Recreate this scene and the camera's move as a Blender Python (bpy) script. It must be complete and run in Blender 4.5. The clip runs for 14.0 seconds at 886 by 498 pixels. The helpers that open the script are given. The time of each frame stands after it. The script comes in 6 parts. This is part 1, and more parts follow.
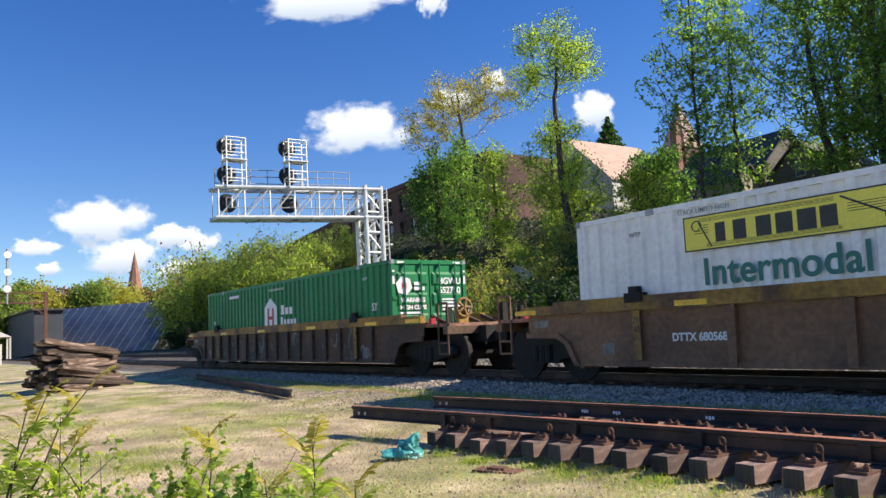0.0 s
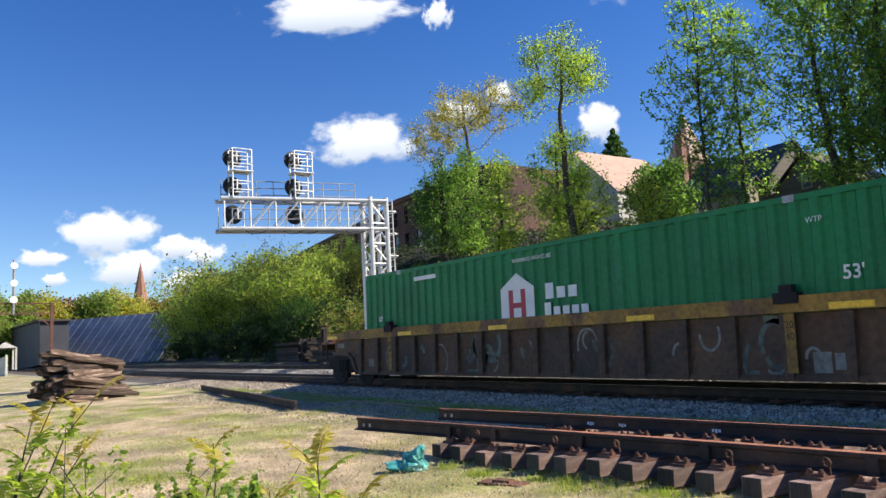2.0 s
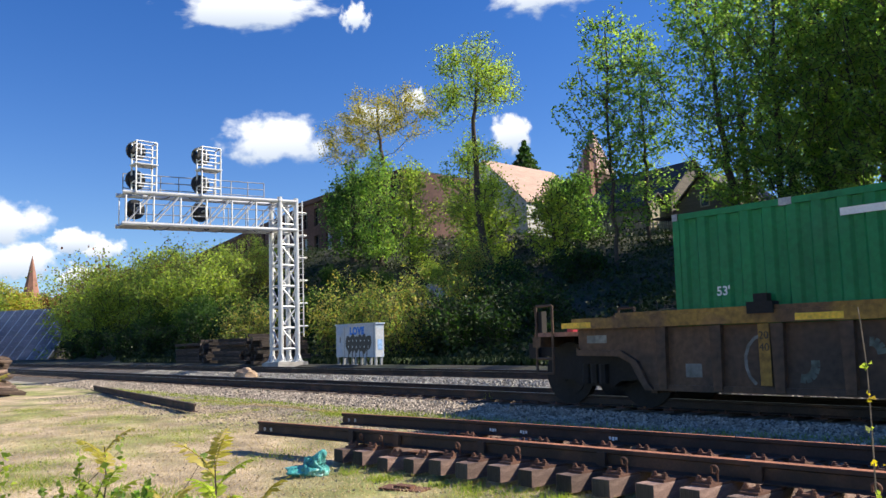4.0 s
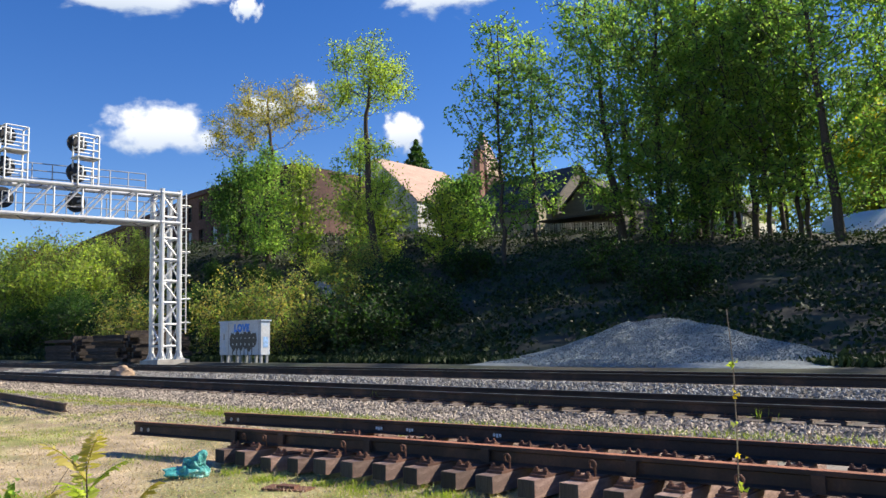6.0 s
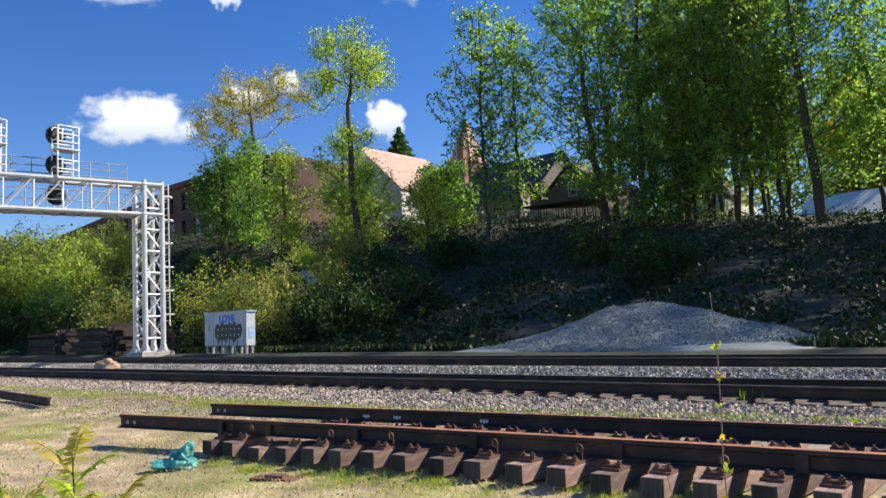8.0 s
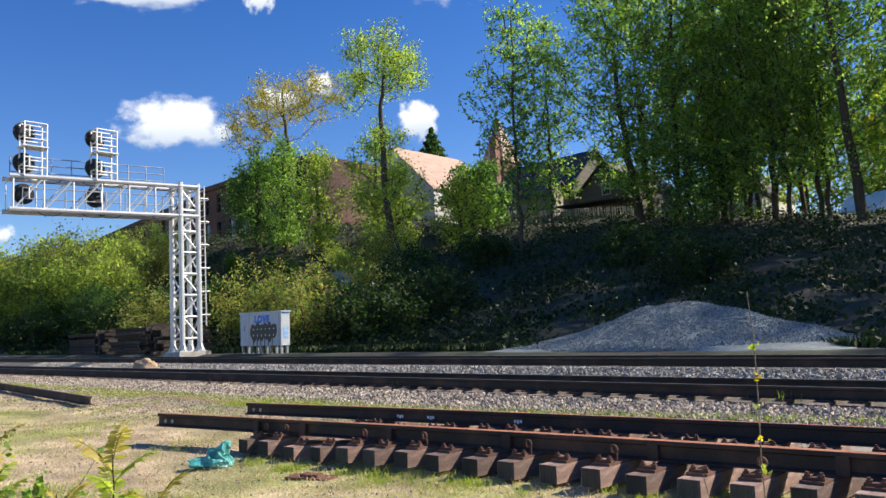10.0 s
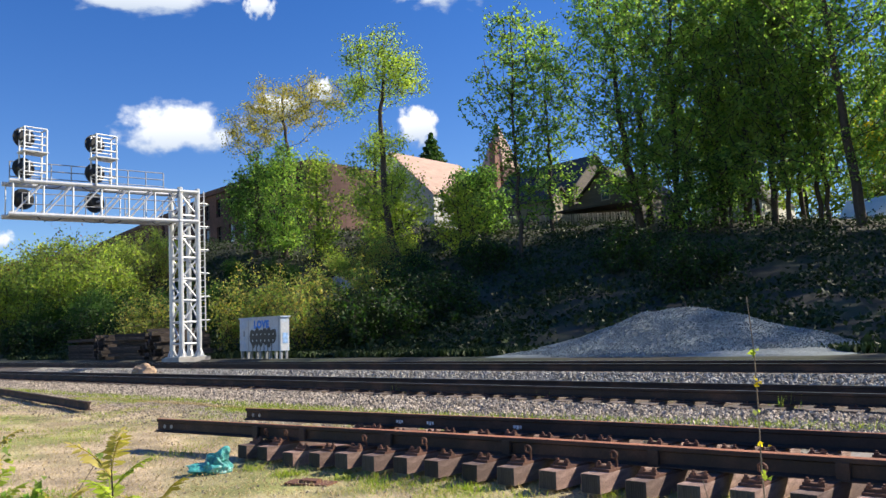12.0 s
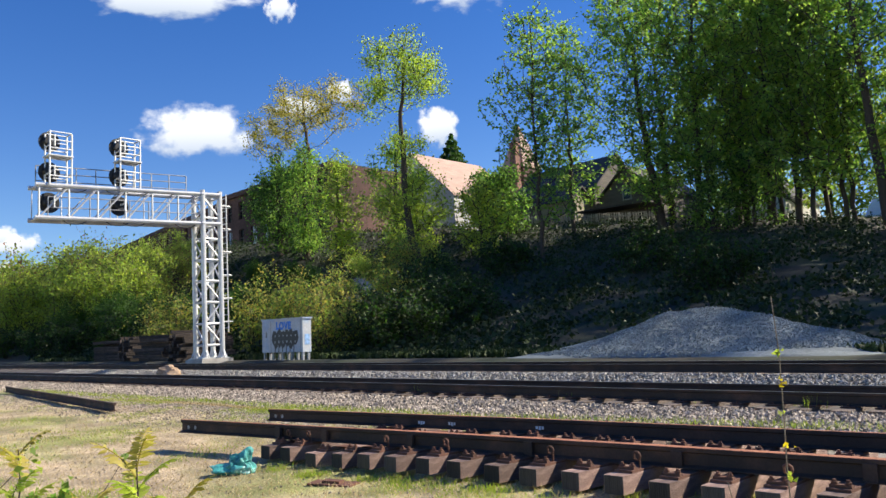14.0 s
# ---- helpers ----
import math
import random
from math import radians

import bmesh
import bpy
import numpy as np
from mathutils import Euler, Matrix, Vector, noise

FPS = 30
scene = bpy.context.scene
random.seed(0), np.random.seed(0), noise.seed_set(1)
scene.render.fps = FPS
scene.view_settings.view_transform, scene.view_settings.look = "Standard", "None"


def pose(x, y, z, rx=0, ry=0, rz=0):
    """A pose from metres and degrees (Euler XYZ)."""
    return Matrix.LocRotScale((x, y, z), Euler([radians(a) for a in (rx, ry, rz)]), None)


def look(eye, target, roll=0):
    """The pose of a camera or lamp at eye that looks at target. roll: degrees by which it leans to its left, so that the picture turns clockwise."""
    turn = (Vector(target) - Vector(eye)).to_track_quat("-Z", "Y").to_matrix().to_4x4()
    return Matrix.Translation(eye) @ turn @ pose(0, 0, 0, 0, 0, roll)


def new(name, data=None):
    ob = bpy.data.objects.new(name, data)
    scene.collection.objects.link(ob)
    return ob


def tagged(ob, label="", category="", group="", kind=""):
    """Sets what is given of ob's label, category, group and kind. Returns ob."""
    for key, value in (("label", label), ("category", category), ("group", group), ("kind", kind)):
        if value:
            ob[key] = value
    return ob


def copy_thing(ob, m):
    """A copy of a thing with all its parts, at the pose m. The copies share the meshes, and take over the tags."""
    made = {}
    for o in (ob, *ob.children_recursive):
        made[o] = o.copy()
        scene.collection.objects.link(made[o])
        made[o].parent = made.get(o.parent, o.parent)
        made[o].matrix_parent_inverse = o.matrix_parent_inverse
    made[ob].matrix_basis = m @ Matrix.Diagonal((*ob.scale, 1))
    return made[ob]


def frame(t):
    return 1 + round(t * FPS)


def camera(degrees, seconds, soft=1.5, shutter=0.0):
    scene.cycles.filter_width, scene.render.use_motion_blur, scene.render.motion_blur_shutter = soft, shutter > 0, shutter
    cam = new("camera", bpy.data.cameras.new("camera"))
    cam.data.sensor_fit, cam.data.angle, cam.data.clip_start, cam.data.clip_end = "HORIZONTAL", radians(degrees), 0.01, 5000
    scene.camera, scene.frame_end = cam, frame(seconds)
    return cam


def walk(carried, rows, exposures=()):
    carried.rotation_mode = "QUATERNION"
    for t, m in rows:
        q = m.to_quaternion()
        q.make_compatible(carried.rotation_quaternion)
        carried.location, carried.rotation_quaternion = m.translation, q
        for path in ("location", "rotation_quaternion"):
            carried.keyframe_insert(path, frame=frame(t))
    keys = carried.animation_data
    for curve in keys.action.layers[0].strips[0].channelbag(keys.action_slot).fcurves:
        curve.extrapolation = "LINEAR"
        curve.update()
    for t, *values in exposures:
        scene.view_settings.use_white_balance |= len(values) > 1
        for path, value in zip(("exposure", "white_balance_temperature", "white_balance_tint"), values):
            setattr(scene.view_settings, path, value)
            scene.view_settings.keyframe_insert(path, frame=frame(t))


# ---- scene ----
cam = camera(57.2, 14.0, soft=1.5)
EYE = 1.5
PATH = [
    (0, pose(0, 0, EYE, 97.29, 3.42, 56.02)),
    (0.5, pose(0, 0, EYE, 97.28, 3.14, 55.84)),
    (1, pose(0, 0, EYE, 97.54, 3.12, 56.02)),
    (1.5, pose(0, 0, EYE, 97.91, 3.07, 56.29)),
    (2, pose(0, 0, EYE, 98.12, 3.29, 56.38)),
    (4.5, pose(0, 0, EYE, 98.17, 1.79, 46.90)),
    (5, pose(0, 0, EYE, 98.18, 1.57, 44.08)),
    (5.5, pose(0, 0, EYE, 98.05, 1.70, 42.54)),
    (6, pose(0, 0, EYE, 97.75, 2.10, 41.95)),
    (6.5, pose(0, 0, EYE, 97.36, 2.36, 41.70)),
    (7, pose(0, 0, EYE, 96.99, 2.48, 41.56)),
    (7.5, pose(0, 0, EYE, 96.87, 2.77, 41.28)),
    (8, pose(0, 0, EYE, 96.82, 3.10, 40.98)),
    (8.5, pose(0, 0, EYE, 96.84, 3.50, 41.40)),
    (9, pose(0, 0, EYE, 97.11, 3.63, 42.69)),
    (11.5, pose(0, 0, EYE, 96.95, 2.90, 43.50)),
    (12, pose(0, 0, EYE, 97.32, 3.05, 43.28)),
    (12.5, pose(0, 0, EYE, 97.60, 2.92, 43.52)),
    (13, pose(0, 0, EYE, 97.66, 2.79, 43.97)),
    (13.5, pose(0, 0, EYE, 97.56, 2.91, 44.46)),
    (14, pose(0, 0, EYE, 97.46, 3.18, 44.78)),
]
walk(cam, PATH)

# ---- light ----
SUN = Vector((0.65, 1.0, 0.84)).normalized()
world = bpy.data.worlds.new("world")
scene.world = world
world.use_nodes = True
wn, wl = world.node_tree.nodes, world.node_tree.links
sky = wn.new("ShaderNodeTexSky")
sky.sky_type, sky.sun_disc = "NISHITA", False
sky.sun_elevation = math.asin(SUN.z)
sky.sun_rotation = math.atan2(SUN.x, SUN.y)
sky.air_density, sky.dust_density, sky.ozone_density = 1.0, 0.0, 2.0
deep = wn.new("ShaderNodeHueSaturation")
deep.inputs["Saturation"].default_value = 1.38
deep.inputs["Hue"].default_value = 0.518
wl.new(sky.outputs[0], deep.inputs["Color"])
wl.new(deep.outputs[0], wn["Background"].inputs[0])
wn["Background"].inputs[1].default_value = 0.09
scene.view_settings.exposure = 0.8
CLOUD = 0.72
sun_data = bpy.data.lights.new("sun", "SUN")
sun_data.energy, sun_data.angle, sun_data.color = 5.0, radians(0.53), (1.0, 0.9, 0.75)
sun = new("sun", sun_data)
sun.matrix_world = look(SUN * 100, (0, 0, 0))

# ---- the plan: s along the tracks, y across them, n above the eye; the line climbs 1.72 degrees towards -s ----
GRADE = 1.72
TILT = Matrix.Translation((0, 0, EYE)) @ pose(0, 0, 0, 0, GRADE, 0)
SLOPE = math.tan(radians(GRADE))
T1, N1 = 13.05, -0.97
T2, N2 = 17.10, -0.74


def at(s, y, n, turn=0):
    return TILT @ pose(s, y, n, 0, 0, turn)


# ---- meshes ----
class Shape:
    """Collects vertices and faces of one part."""

    def __init__(self):
        self.v, self.f = [], []

    def add(self, verts, faces):
        k = len(self.v)
        self.v += [tuple(p) for p in verts]
        self.f += [tuple(i + k for i in q) for q in faces]
        return self

    def box(self, x0, x1, y0, y1, z0, z1, m=None):
        v = [Vector((x, y, z)) for x in (x0, x1) for y in (y0, y1) for z in (z0, z1)]
        if m:
            v = [m @ p for p in v]
        return self.add(v, [(0, 1, 3, 2), (4, 6, 7, 5), (0, 4, 5, 1), (2, 3, 7, 6), (0, 2, 6, 4), (1, 5, 7, 3)])

    def tube(self, p, q, r, r2=None, k=8, cap=True):
        p, q = Vector(p), Vector(q)
        r2 = r if r2 is None else r2
        d = (q - p)
        if d.length < 1e-6:
            return self
        a = d.normalized().orthogonal()
        b = d.normalized().cross(a)
        ring = [(math.cos(i * math.tau / k), math.sin(i * math.tau / k)) for i in range(k)]
        v = [p + r * (a * c + b * s) for c, s in ring] + [q + r2 * (a * c + b * s) for c, s in ring]
        f = [(i, (i + 1) % k, k + (i + 1) % k, k + i) for i in range(k)]
        if cap:
            f += [tuple(range(k))[::-1], tuple(range(k, 2 * k))]
        return self.add(v, f)

    def path(self, pts, r, k=6):
        for p, q in zip(pts, pts[1:]):
            self.tube(p, q, r, k=k)
        return self

    def pipe(self, pts, radii, k=6):
        """One unbroken tube along points."""
        pts = [Vector(p) for p in pts]
        v, f, n = [], [], len(pts)
        a = (pts[1] - pts[0]).normalized().orthogonal()
        for i, p in enumerate(pts):
            d = (pts[min(i + 1, n - 1)] - pts[max(i - 1, 0)]).normalized()
            a = (a - d * a.dot(d)).normalized()
            b = d.cross(a)
            v += [p + radii[i] * (a * math.cos(j * math.tau / k) + b * math.sin(j * math.tau / k)) for j in range(k)]
        for i in range(n - 1):
            f += [(i * k + j, i * k + (j + 1) % k, (i + 1) * k + (j + 1) % k, (i + 1) * k + j) for j in range(k)]
        return self.add(v, f + [tuple(range(k))[::-1], tuple(range((n - 1) * k, n * k))])

    def beam(self, p, q, w, h):
        p, q = Vector(p), Vector(q)
        d = (q - p).normalized()
        a = d.cross(Vector((0, 0, 1)))
        a = (a if a.length > 1e-3 else Vector((1, 0, 0))).normalized()
        b = a.cross(d)
        c = [(-w, -h), (w, -h), (w, h), (-w, h)]
        v = [e + a * x / 2 + b * z / 2 for e in (p, q) for x, z in c]
        return self.add(v, [(0, 1, 2, 3)[::-1], (4, 5, 6, 7), (0, 1, 5, 4), (1, 2, 6, 5), (2, 3, 7, 6), (3, 0, 4, 7)])

    def prism(self, outline, y0, y1):
        """An outline in x and z, drawn out along y."""
        k = len(outline)
        v = [(x, y0, z) for x, z in outline] + [(x, y1, z) for x, z in outline]
        f = [(i, (i + 1) % k, k + (i + 1) % k, k + i) for i in range(k)]
        return self.add(v, f + [tuple(range(k))[::-1], tuple(range(k, 2 * k))])

    def sweep(self, section, line):
        """A section in y and z, carried along a line of points whose side is horizontal."""
        k, line = len(section), [Vector(p) for p in line]
        v, f = [], []
        for i, p in enumerate(line):
            d = line[min(i + 1, len(line) - 1)] - line[max(i - 1, 0)]
            side = Vector((-d.y, d.x, 0)).normalized()
            v += [p + side * y + Vector((0, 0, z)) for y, z in section]
        for i in range(len(line) - 1):
            f += [(i * k + j, i * k + (j + 1) % k, (i + 1) * k + (j + 1) % k, (i + 1) * k + j) for j in range(k)]
        m = (len(line) - 1) * k
        return self.add(v, f + [tuple(range(k))[::-1], tuple(range(m, m + k))])

    def lump(self, c, rx, ry, rz, rough=0.2, n=2, seed=0.0):
        """An uneven stone or bag."""
        bm = bmesh.new()
        bmesh.ops.create_icosphere(bm, subdivisions=n, radius=1)
        for p in bm.verts:
            k = 1 + rough * noise.noise(p.co * 1.6 + Vector((seed, seed * 2, 3))) * 1.6
            p.co = Vector((p.co.x * rx, p.co.y * ry, p.co.z * rz)) * k + Vector(c)
        bm.verts.index_update()
        self.add([p.co for p in bm.verts], [[p.index for p in q.verts] for q in bm.faces])
        bm.free()
        return self

    def mesh(self, name, material, smooth=False):
        me = bpy.data.meshes.new(name)
        me.from_pydata(self.v, [], self.f)
        bm = bmesh.new()
        bm.from_mesh(me)
        bmesh.ops.recalc_face_normals(bm, faces=bm.faces)
        bm.to_mesh(me)
        bm.free()
        if smooth:
            me.polygons.foreach_set("use_smooth", [True] * len(me.polygons))
        if material:
            me.materials.append(material)
        return me

    def quick(self, name, material):
        me = bpy.data.meshes.new(name)
        me.from_pydata(self.v, [], self.f)
        me.materials.append(material)
        return me


def part(name, shape, material, parent=None, label="", smooth=False, m=None):
    data = shape if isinstance(shape, bpy.types.Mesh) else shape.mesh(name, material, smooth)
    ob = new(name, data)
    if parent:
        ob.parent = parent
    if m is not None:
        ob.matrix_basis = m
    if label:
        ob["label"] = label
    return ob


def thing(name, label, category, m=None, group="", kind=""):
    ob = tagged(new(name), label, category, group, kind)
    ob.empty_display_size = 0.2
    if m is not None:
        ob.matrix_basis = m
    return ob


def letters(words, size, material, parent, m, name="lettering", spread=1.0, bold=0.0):
    """Words in the built-in font as a thin mesh, read from the -y side."""
    curve = bpy.data.curves.new(name, "FONT")
    curve.body, curve.size, curve.align_x, curve.extrude, curve.offset = words, size, "CENTER", 0.002, bold
    curve.space_character = spread
    ob = bpy.data.objects.new(name, curve)
    scene.collection.objects.link(ob)
    me = bpy.data.meshes.new_from_object(ob.evaluated_get(bpy.context.evaluated_depsgraph_get()))
    bpy.data.objects.remove(ob)
    me.materials.clear()
    me.materials.append(material)
    out = new(name, me)
    out.parent = parent
    out.matrix_basis = m @ pose(0, 0, 0, 90, 0, 0)
    return out


# ---- materials ----
def mat(name, base, rough=0.8, metal=0.0, low=0.75, high=1.2, scale=3.0, fine=30.0, bump=0.3, tint=None, tint_scale=1.0,
        tint_at=(0.5, 0.65), stretch=(1, 1, 1), island=0.0, each=0.0, bump_at=None, spec=0.5):
    """A surface of one base colour with broad and fine variation, an optional second colour in patches, and relief."""
    m = bpy.data.materials.new(name)
    m.use_nodes = True
    nt = m.node_tree
    b = nt.nodes["Principled BSDF"]
    b.inputs["Roughness"].default_value, b.inputs["Metallic"].default_value = rough, metal
    b.inputs["Specular IOR Level"].default_value = spec
    co = nt.nodes.new("ShaderNodeTexCoord")
    mp = nt.nodes.new("ShaderNodeMapping")
    mp.inputs["Scale"].default_value = stretch
    nt.links.new(co.outputs["Object"], mp.inputs[0])

    def noise_at(sc, detail=4):
        n = nt.nodes.new("ShaderNodeTexNoise")
        n.inputs["Scale"].default_value, n.inputs["Detail"].default_value = sc, detail
        nt.links.new(mp.outputs[0], n.inputs["Vector"])
        return n.outputs["Fac"]

    def ramp(src, a, c, lo, hi):
        r = nt.nodes.new("ShaderNodeMapRange")
        r.inputs[1].default_value, r.inputs[2].default_value, r.inputs[3].default_value, r.inputs[4].default_value = a, c, lo, hi
        nt.links.new(src, r.inputs[0])
        return r.outputs[0]

    def times(a, c):
        k = nt.nodes.new("ShaderNodeMath")
        k.operation = "MULTIPLY"
        nt.links.new(a, k.inputs[0])
        if isinstance(c, float):
            k.inputs[1].default_value = c
        else:
            nt.links.new(c, k.inputs[1])
        return k.outputs[0]

    broad, small = noise_at(scale), noise_at(fine, 6)
    value = times(ramp(broad, 0.3, 0.7, low, high), ramp(small, 0.3, 0.7, low, high))
    if island:
        g = nt.nodes.new("ShaderNodeNewGeometry")
        value = times(value, ramp(g.outputs["Random Per Island"], 0, 1, 1 - island, 1 + island))
    if each:
        o = nt.nodes.new("ShaderNodeObjectInfo")
        value = times(value, ramp(o.outputs["Random"], 0, 1, 1 - each, 1 + each))
    mix = nt.nodes.new("ShaderNodeMix")
    mix.data_type = "RGBA"
    mix.inputs[6].default_value, mix.inputs[7].default_value = (*base, 1), (*(tint or base), 1)
    if tint:
        nt.links.new(ramp(noise_at(tint_scale, 5), tint_at[0], tint_at[1], 0, 1), mix.inputs[0])
    else:
        mix.inputs[0].default_value = 0
    scaled = nt.nodes.new("ShaderNodeVectorMath")
    scaled.operation = "SCALE"
    nt.links.new(mix.outputs[2], scaled.inputs[0])
    nt.links.new(value, scaled.inputs["Scale"])
    nt.links.new(scaled.outputs[0], b.inputs["Base Color"])
    if bump:
        bp = nt.nodes.new("ShaderNodeBump")
        bp.inputs["Strength"].default_value, bp.inputs["Distance"].default_value = bump, 0.02
        nt.links.new(noise_at(bump_at, 6) if bump_at else small, bp.inputs["Height"])
        nt.links.new(bp.outputs[0], b.inputs["Normal"])
    return m


def leaf_mat(name, a, c, through_it=0.6):
    """Leaves: each clump between two greens, with light coming through."""
    m = bpy.data.materials.new(name)
    m.use_nodes = True
    nt = m.node_tree
    b = nt.nodes["Principled BSDF"]
    b.inputs["Roughness"].default_value = 0.55
    b.inputs["Specular IOR Level"].default_value = 0.25
    g = nt.nodes.new("ShaderNodeNewGeometry")
    mix = nt.nodes.new("ShaderNodeMix")
    mix.data_type = "RGBA"
    mix.inputs[6].default_value, mix.inputs[7].default_value = (*a, 1), (*c, 1)
    nt.links.new(g.outputs["Random Per Island"], mix.inputs[0])
    nt.links.new(mix.outputs[2], b.inputs["Base Color"])
    tr = nt.nodes.new("ShaderNodeBsdfTranslucent")
    warm = nt.nodes.new("ShaderNodeVectorMath")
    warm.operation = "MULTIPLY"
    warm.inputs[1].default_value = (1.8, 2.0, 1.1)
    nt.links.new(mix.outputs[2], warm.inputs[0])
    nt.links.new(warm.outputs[0], tr.inputs[0])
    ms = nt.nodes.new("ShaderNodeMixShader")
    ms.inputs[0].default_value = through_it
    nt.links.new(b.outputs[0], ms.inputs[1])
    nt.links.new(tr.outputs[0], ms.inputs[2])
    nt.links.new(ms.outputs[0], nt.nodes["Material Output"].inputs[0])
    return m


M_GRASS = mat("dry_grass", (0.47, 0.37, 0.235), 0.95, tint=(0.26, 0.27, 0.085), tint_scale=0.6, tint_at=(0.43, 0.6), scale=1.3, fine=34, bump=1.0, low=0.55, high=1.4)
# bed under the loose stones, darkened to give shaded gaps between them
M_GAPBED = mat("ballast", (0.11, 0.095, 0.08), 0.95, scale=1.2, fine=22, bump=1.0, low=0.55, high=1.35)
M_STONE = mat("ballast_stone", (0.37, 0.31, 0.24), 0.9, scale=2, fine=40, island=0.65, bump=0.2)
M_FINES = mat("dirt_fines", (0.3, 0.27, 0.23), 0.95, tint=(0.26, 0.25, 0.1), tint_scale=0.9, tint_at=(0.5, 0.7), scale=1, fine=20, bump=0.7)
# leaf litter near black: the wood's shade on the bank is put into its colour
M_HILL = mat("shaded_leaf_litter", (0.035, 0.032, 0.02), 0.95, tint=(0.03, 0.04, 0.016), tint_scale=0.35, tint_at=(0.45, 0.6), scale=0.6, fine=6, bump=0.8)
M_RAIL = mat("rail_rust", (0.04, 0.026, 0.02), 0.75, metal=0.1, scale=3, fine=40, tint=(0.085, 0.045, 0.03), tint_scale=1.5, bump=0.15)
M_RAILTOP = mat("rail_running_face", (0.4, 0.38, 0.36), 0.32, metal=0.9, scale=4, fine=30, bump=0.05)
M_RAILRED = mat("rail_rust_red", (0.4, 0.16, 0.085), 0.8, metal=0.1, scale=2, fine=30, bump=0.2)
M_TIE = mat("old_tie", (0.16, 0.12, 0.095), 0.9, scale=4, fine=30, stretch=(6, 1, 6), each=0.3, bump=0.6, tint=(0.33, 0.25, 0.19), tint_scale=1.2, tint_at=(0.5, 0.7))
M_PANELTIE = mat("creosoted_tie", (0.2, 0.125, 0.1), 0.75, scale=5, fine=40, stretch=(5, 1, 5), each=0.5, bump=0.5, tint=(0.3, 0.2, 0.16), tint_scale=2.5)
M_TIEEND = mat("tie_end_grain", (0.085, 0.08, 0.073), 0.85, scale=8, fine=60, stretch=(6, 1, 0.4), each=0.4, bump=0.8)
M_PLATE = mat("tie_plate_rust", (0.15, 0.07, 0.045), 0.8, metal=0.2, scale=8, fine=60, each=0.3, bump=0.3)
M_STEEL = mat("galvanised_steel", (0.62, 0.63, 0.64), 0.45, metal=0.35, scale=2, fine=25, low=0.88, high=1.08, bump=0.05)
M_GREY = mat("grey_steel", (0.3, 0.31, 0.33), 0.5, metal=0.4, scale=2, fine=25, bump=0.05)
M_BLACK = mat("black_paint", (0.012, 0.012, 0.013), 0.45, scale=3, fine=20, bump=0.05)
M_CONC = mat("concrete", (0.42, 0.4, 0.37), 0.9, scale=2, fine=25, bump=0.3)
M_GREEN = mat("green_paint", (0.01, 0.2, 0.068), 0.5, spec=0.3, scale=0.7, fine=12, low=0.8, high=1.12, bump=0.05, tint=(0.02, 0.19, 0.075), tint_scale=0.8)
M_WHITE = mat("white_paint", (0.84, 0.85, 0.86), 0.5, scale=0.8, fine=10, low=0.88, high=1.06, bump=0.05)
M_MARK = mat("white_lettering", (0.78, 0.79, 0.8), 0.5, scale=4, fine=30, low=0.9, high=1.05, bump=0)
M_RED = mat("maroon_lettering", (0.42, 0.02, 0.05), 0.5, scale=4, fine=30, low=0.9, high=1.05, bump=0)
M_YELLOW = mat("yellow_panel", (0.88, 0.78, 0.1), 0.5, scale=1, fine=20, low=0.9, high=1.05, bump=0)
M_TEAL = mat("dark_teal_lettering", (0.01, 0.16, 0.13), 0.5, scale=2, fine=20, low=0.9, high=1.05, bump=0)
M_INK = mat("black_lettering", (0.02, 0.02, 0.02), 0.5, scale=4, fine=30, bump=0)
M_CAR = mat("well_car_brown", (0.12, 0.066, 0.036), 0.75, scale=0.6, fine=9, low=0.65, high=1.25, tint=(0.06, 0.042, 0.032), tint_scale=0.8, tint_at=(0.45, 0.65), bump=0.1)
M_CARB = mat("well_car_tan_brown", (0.22, 0.115, 0.06), 0.7, scale=0.6, fine=9, low=0.7, high=1.2, tint=(0.14, 0.075, 0.045), tint_scale=0.7, tint_at=(0.48, 0.68), bump=0.1)
M_CARY = mat("well_car_yellow", (0.36, 0.2, 0.035), 0.7, scale=0.9, fine=12, low=0.6, high=1.25, tint=(0.17, 0.09, 0.04), tint_scale=1.2, tint_at=(0.48, 0.62), bump=0.1)
M_REFL = mat("reflective_yellow", (0.85, 0.5, 0.02), 0.4, scale=3, fine=20, bump=0)
M_TRUCK = mat("truck_grime", (0.016, 0.014, 0.013), 0.85, scale=3, fine=20, bump=0.2)
M_PINK = mat("faded_red_deck", (0.4, 0.2, 0.14), 0.8, scale=2, fine=15, low=0.6, high=1.2, tint=(0.2, 0.1, 0.06), tint_scale=2, bump=0.2)
M_GRAF = mat("graffiti_grey_green", (0.13, 0.16, 0.135), 0.7, scale=1, fine=10, low=0.5, high=1.3, bump=0)
M_GRAFL = mat("graffiti_pale", (0.23, 0.23, 0.21), 0.7, scale=1, fine=10, low=0.6, high=1.2, bump=0)
M_BLUE = mat("blue_spray", (0.03, 0.2, 0.7), 0.6, scale=5, fine=20, bump=0)
M_BARK = mat("bark", (0.065, 0.052, 0.042), 0.95, scale=3, fine=14, stretch=(4, 4, 0.7), bump=0.9, bump_at=8)
M_TARP = mat("teal_plastic_sack", (0.06, 0.33, 0.3), 0.5, scale=9, fine=60, low=0.6, high=1.4, bump=0.8, bump_at=40, tint=(0.35, 0.5, 0.46), tint_scale=7, tint_at=(0.55, 0.72))
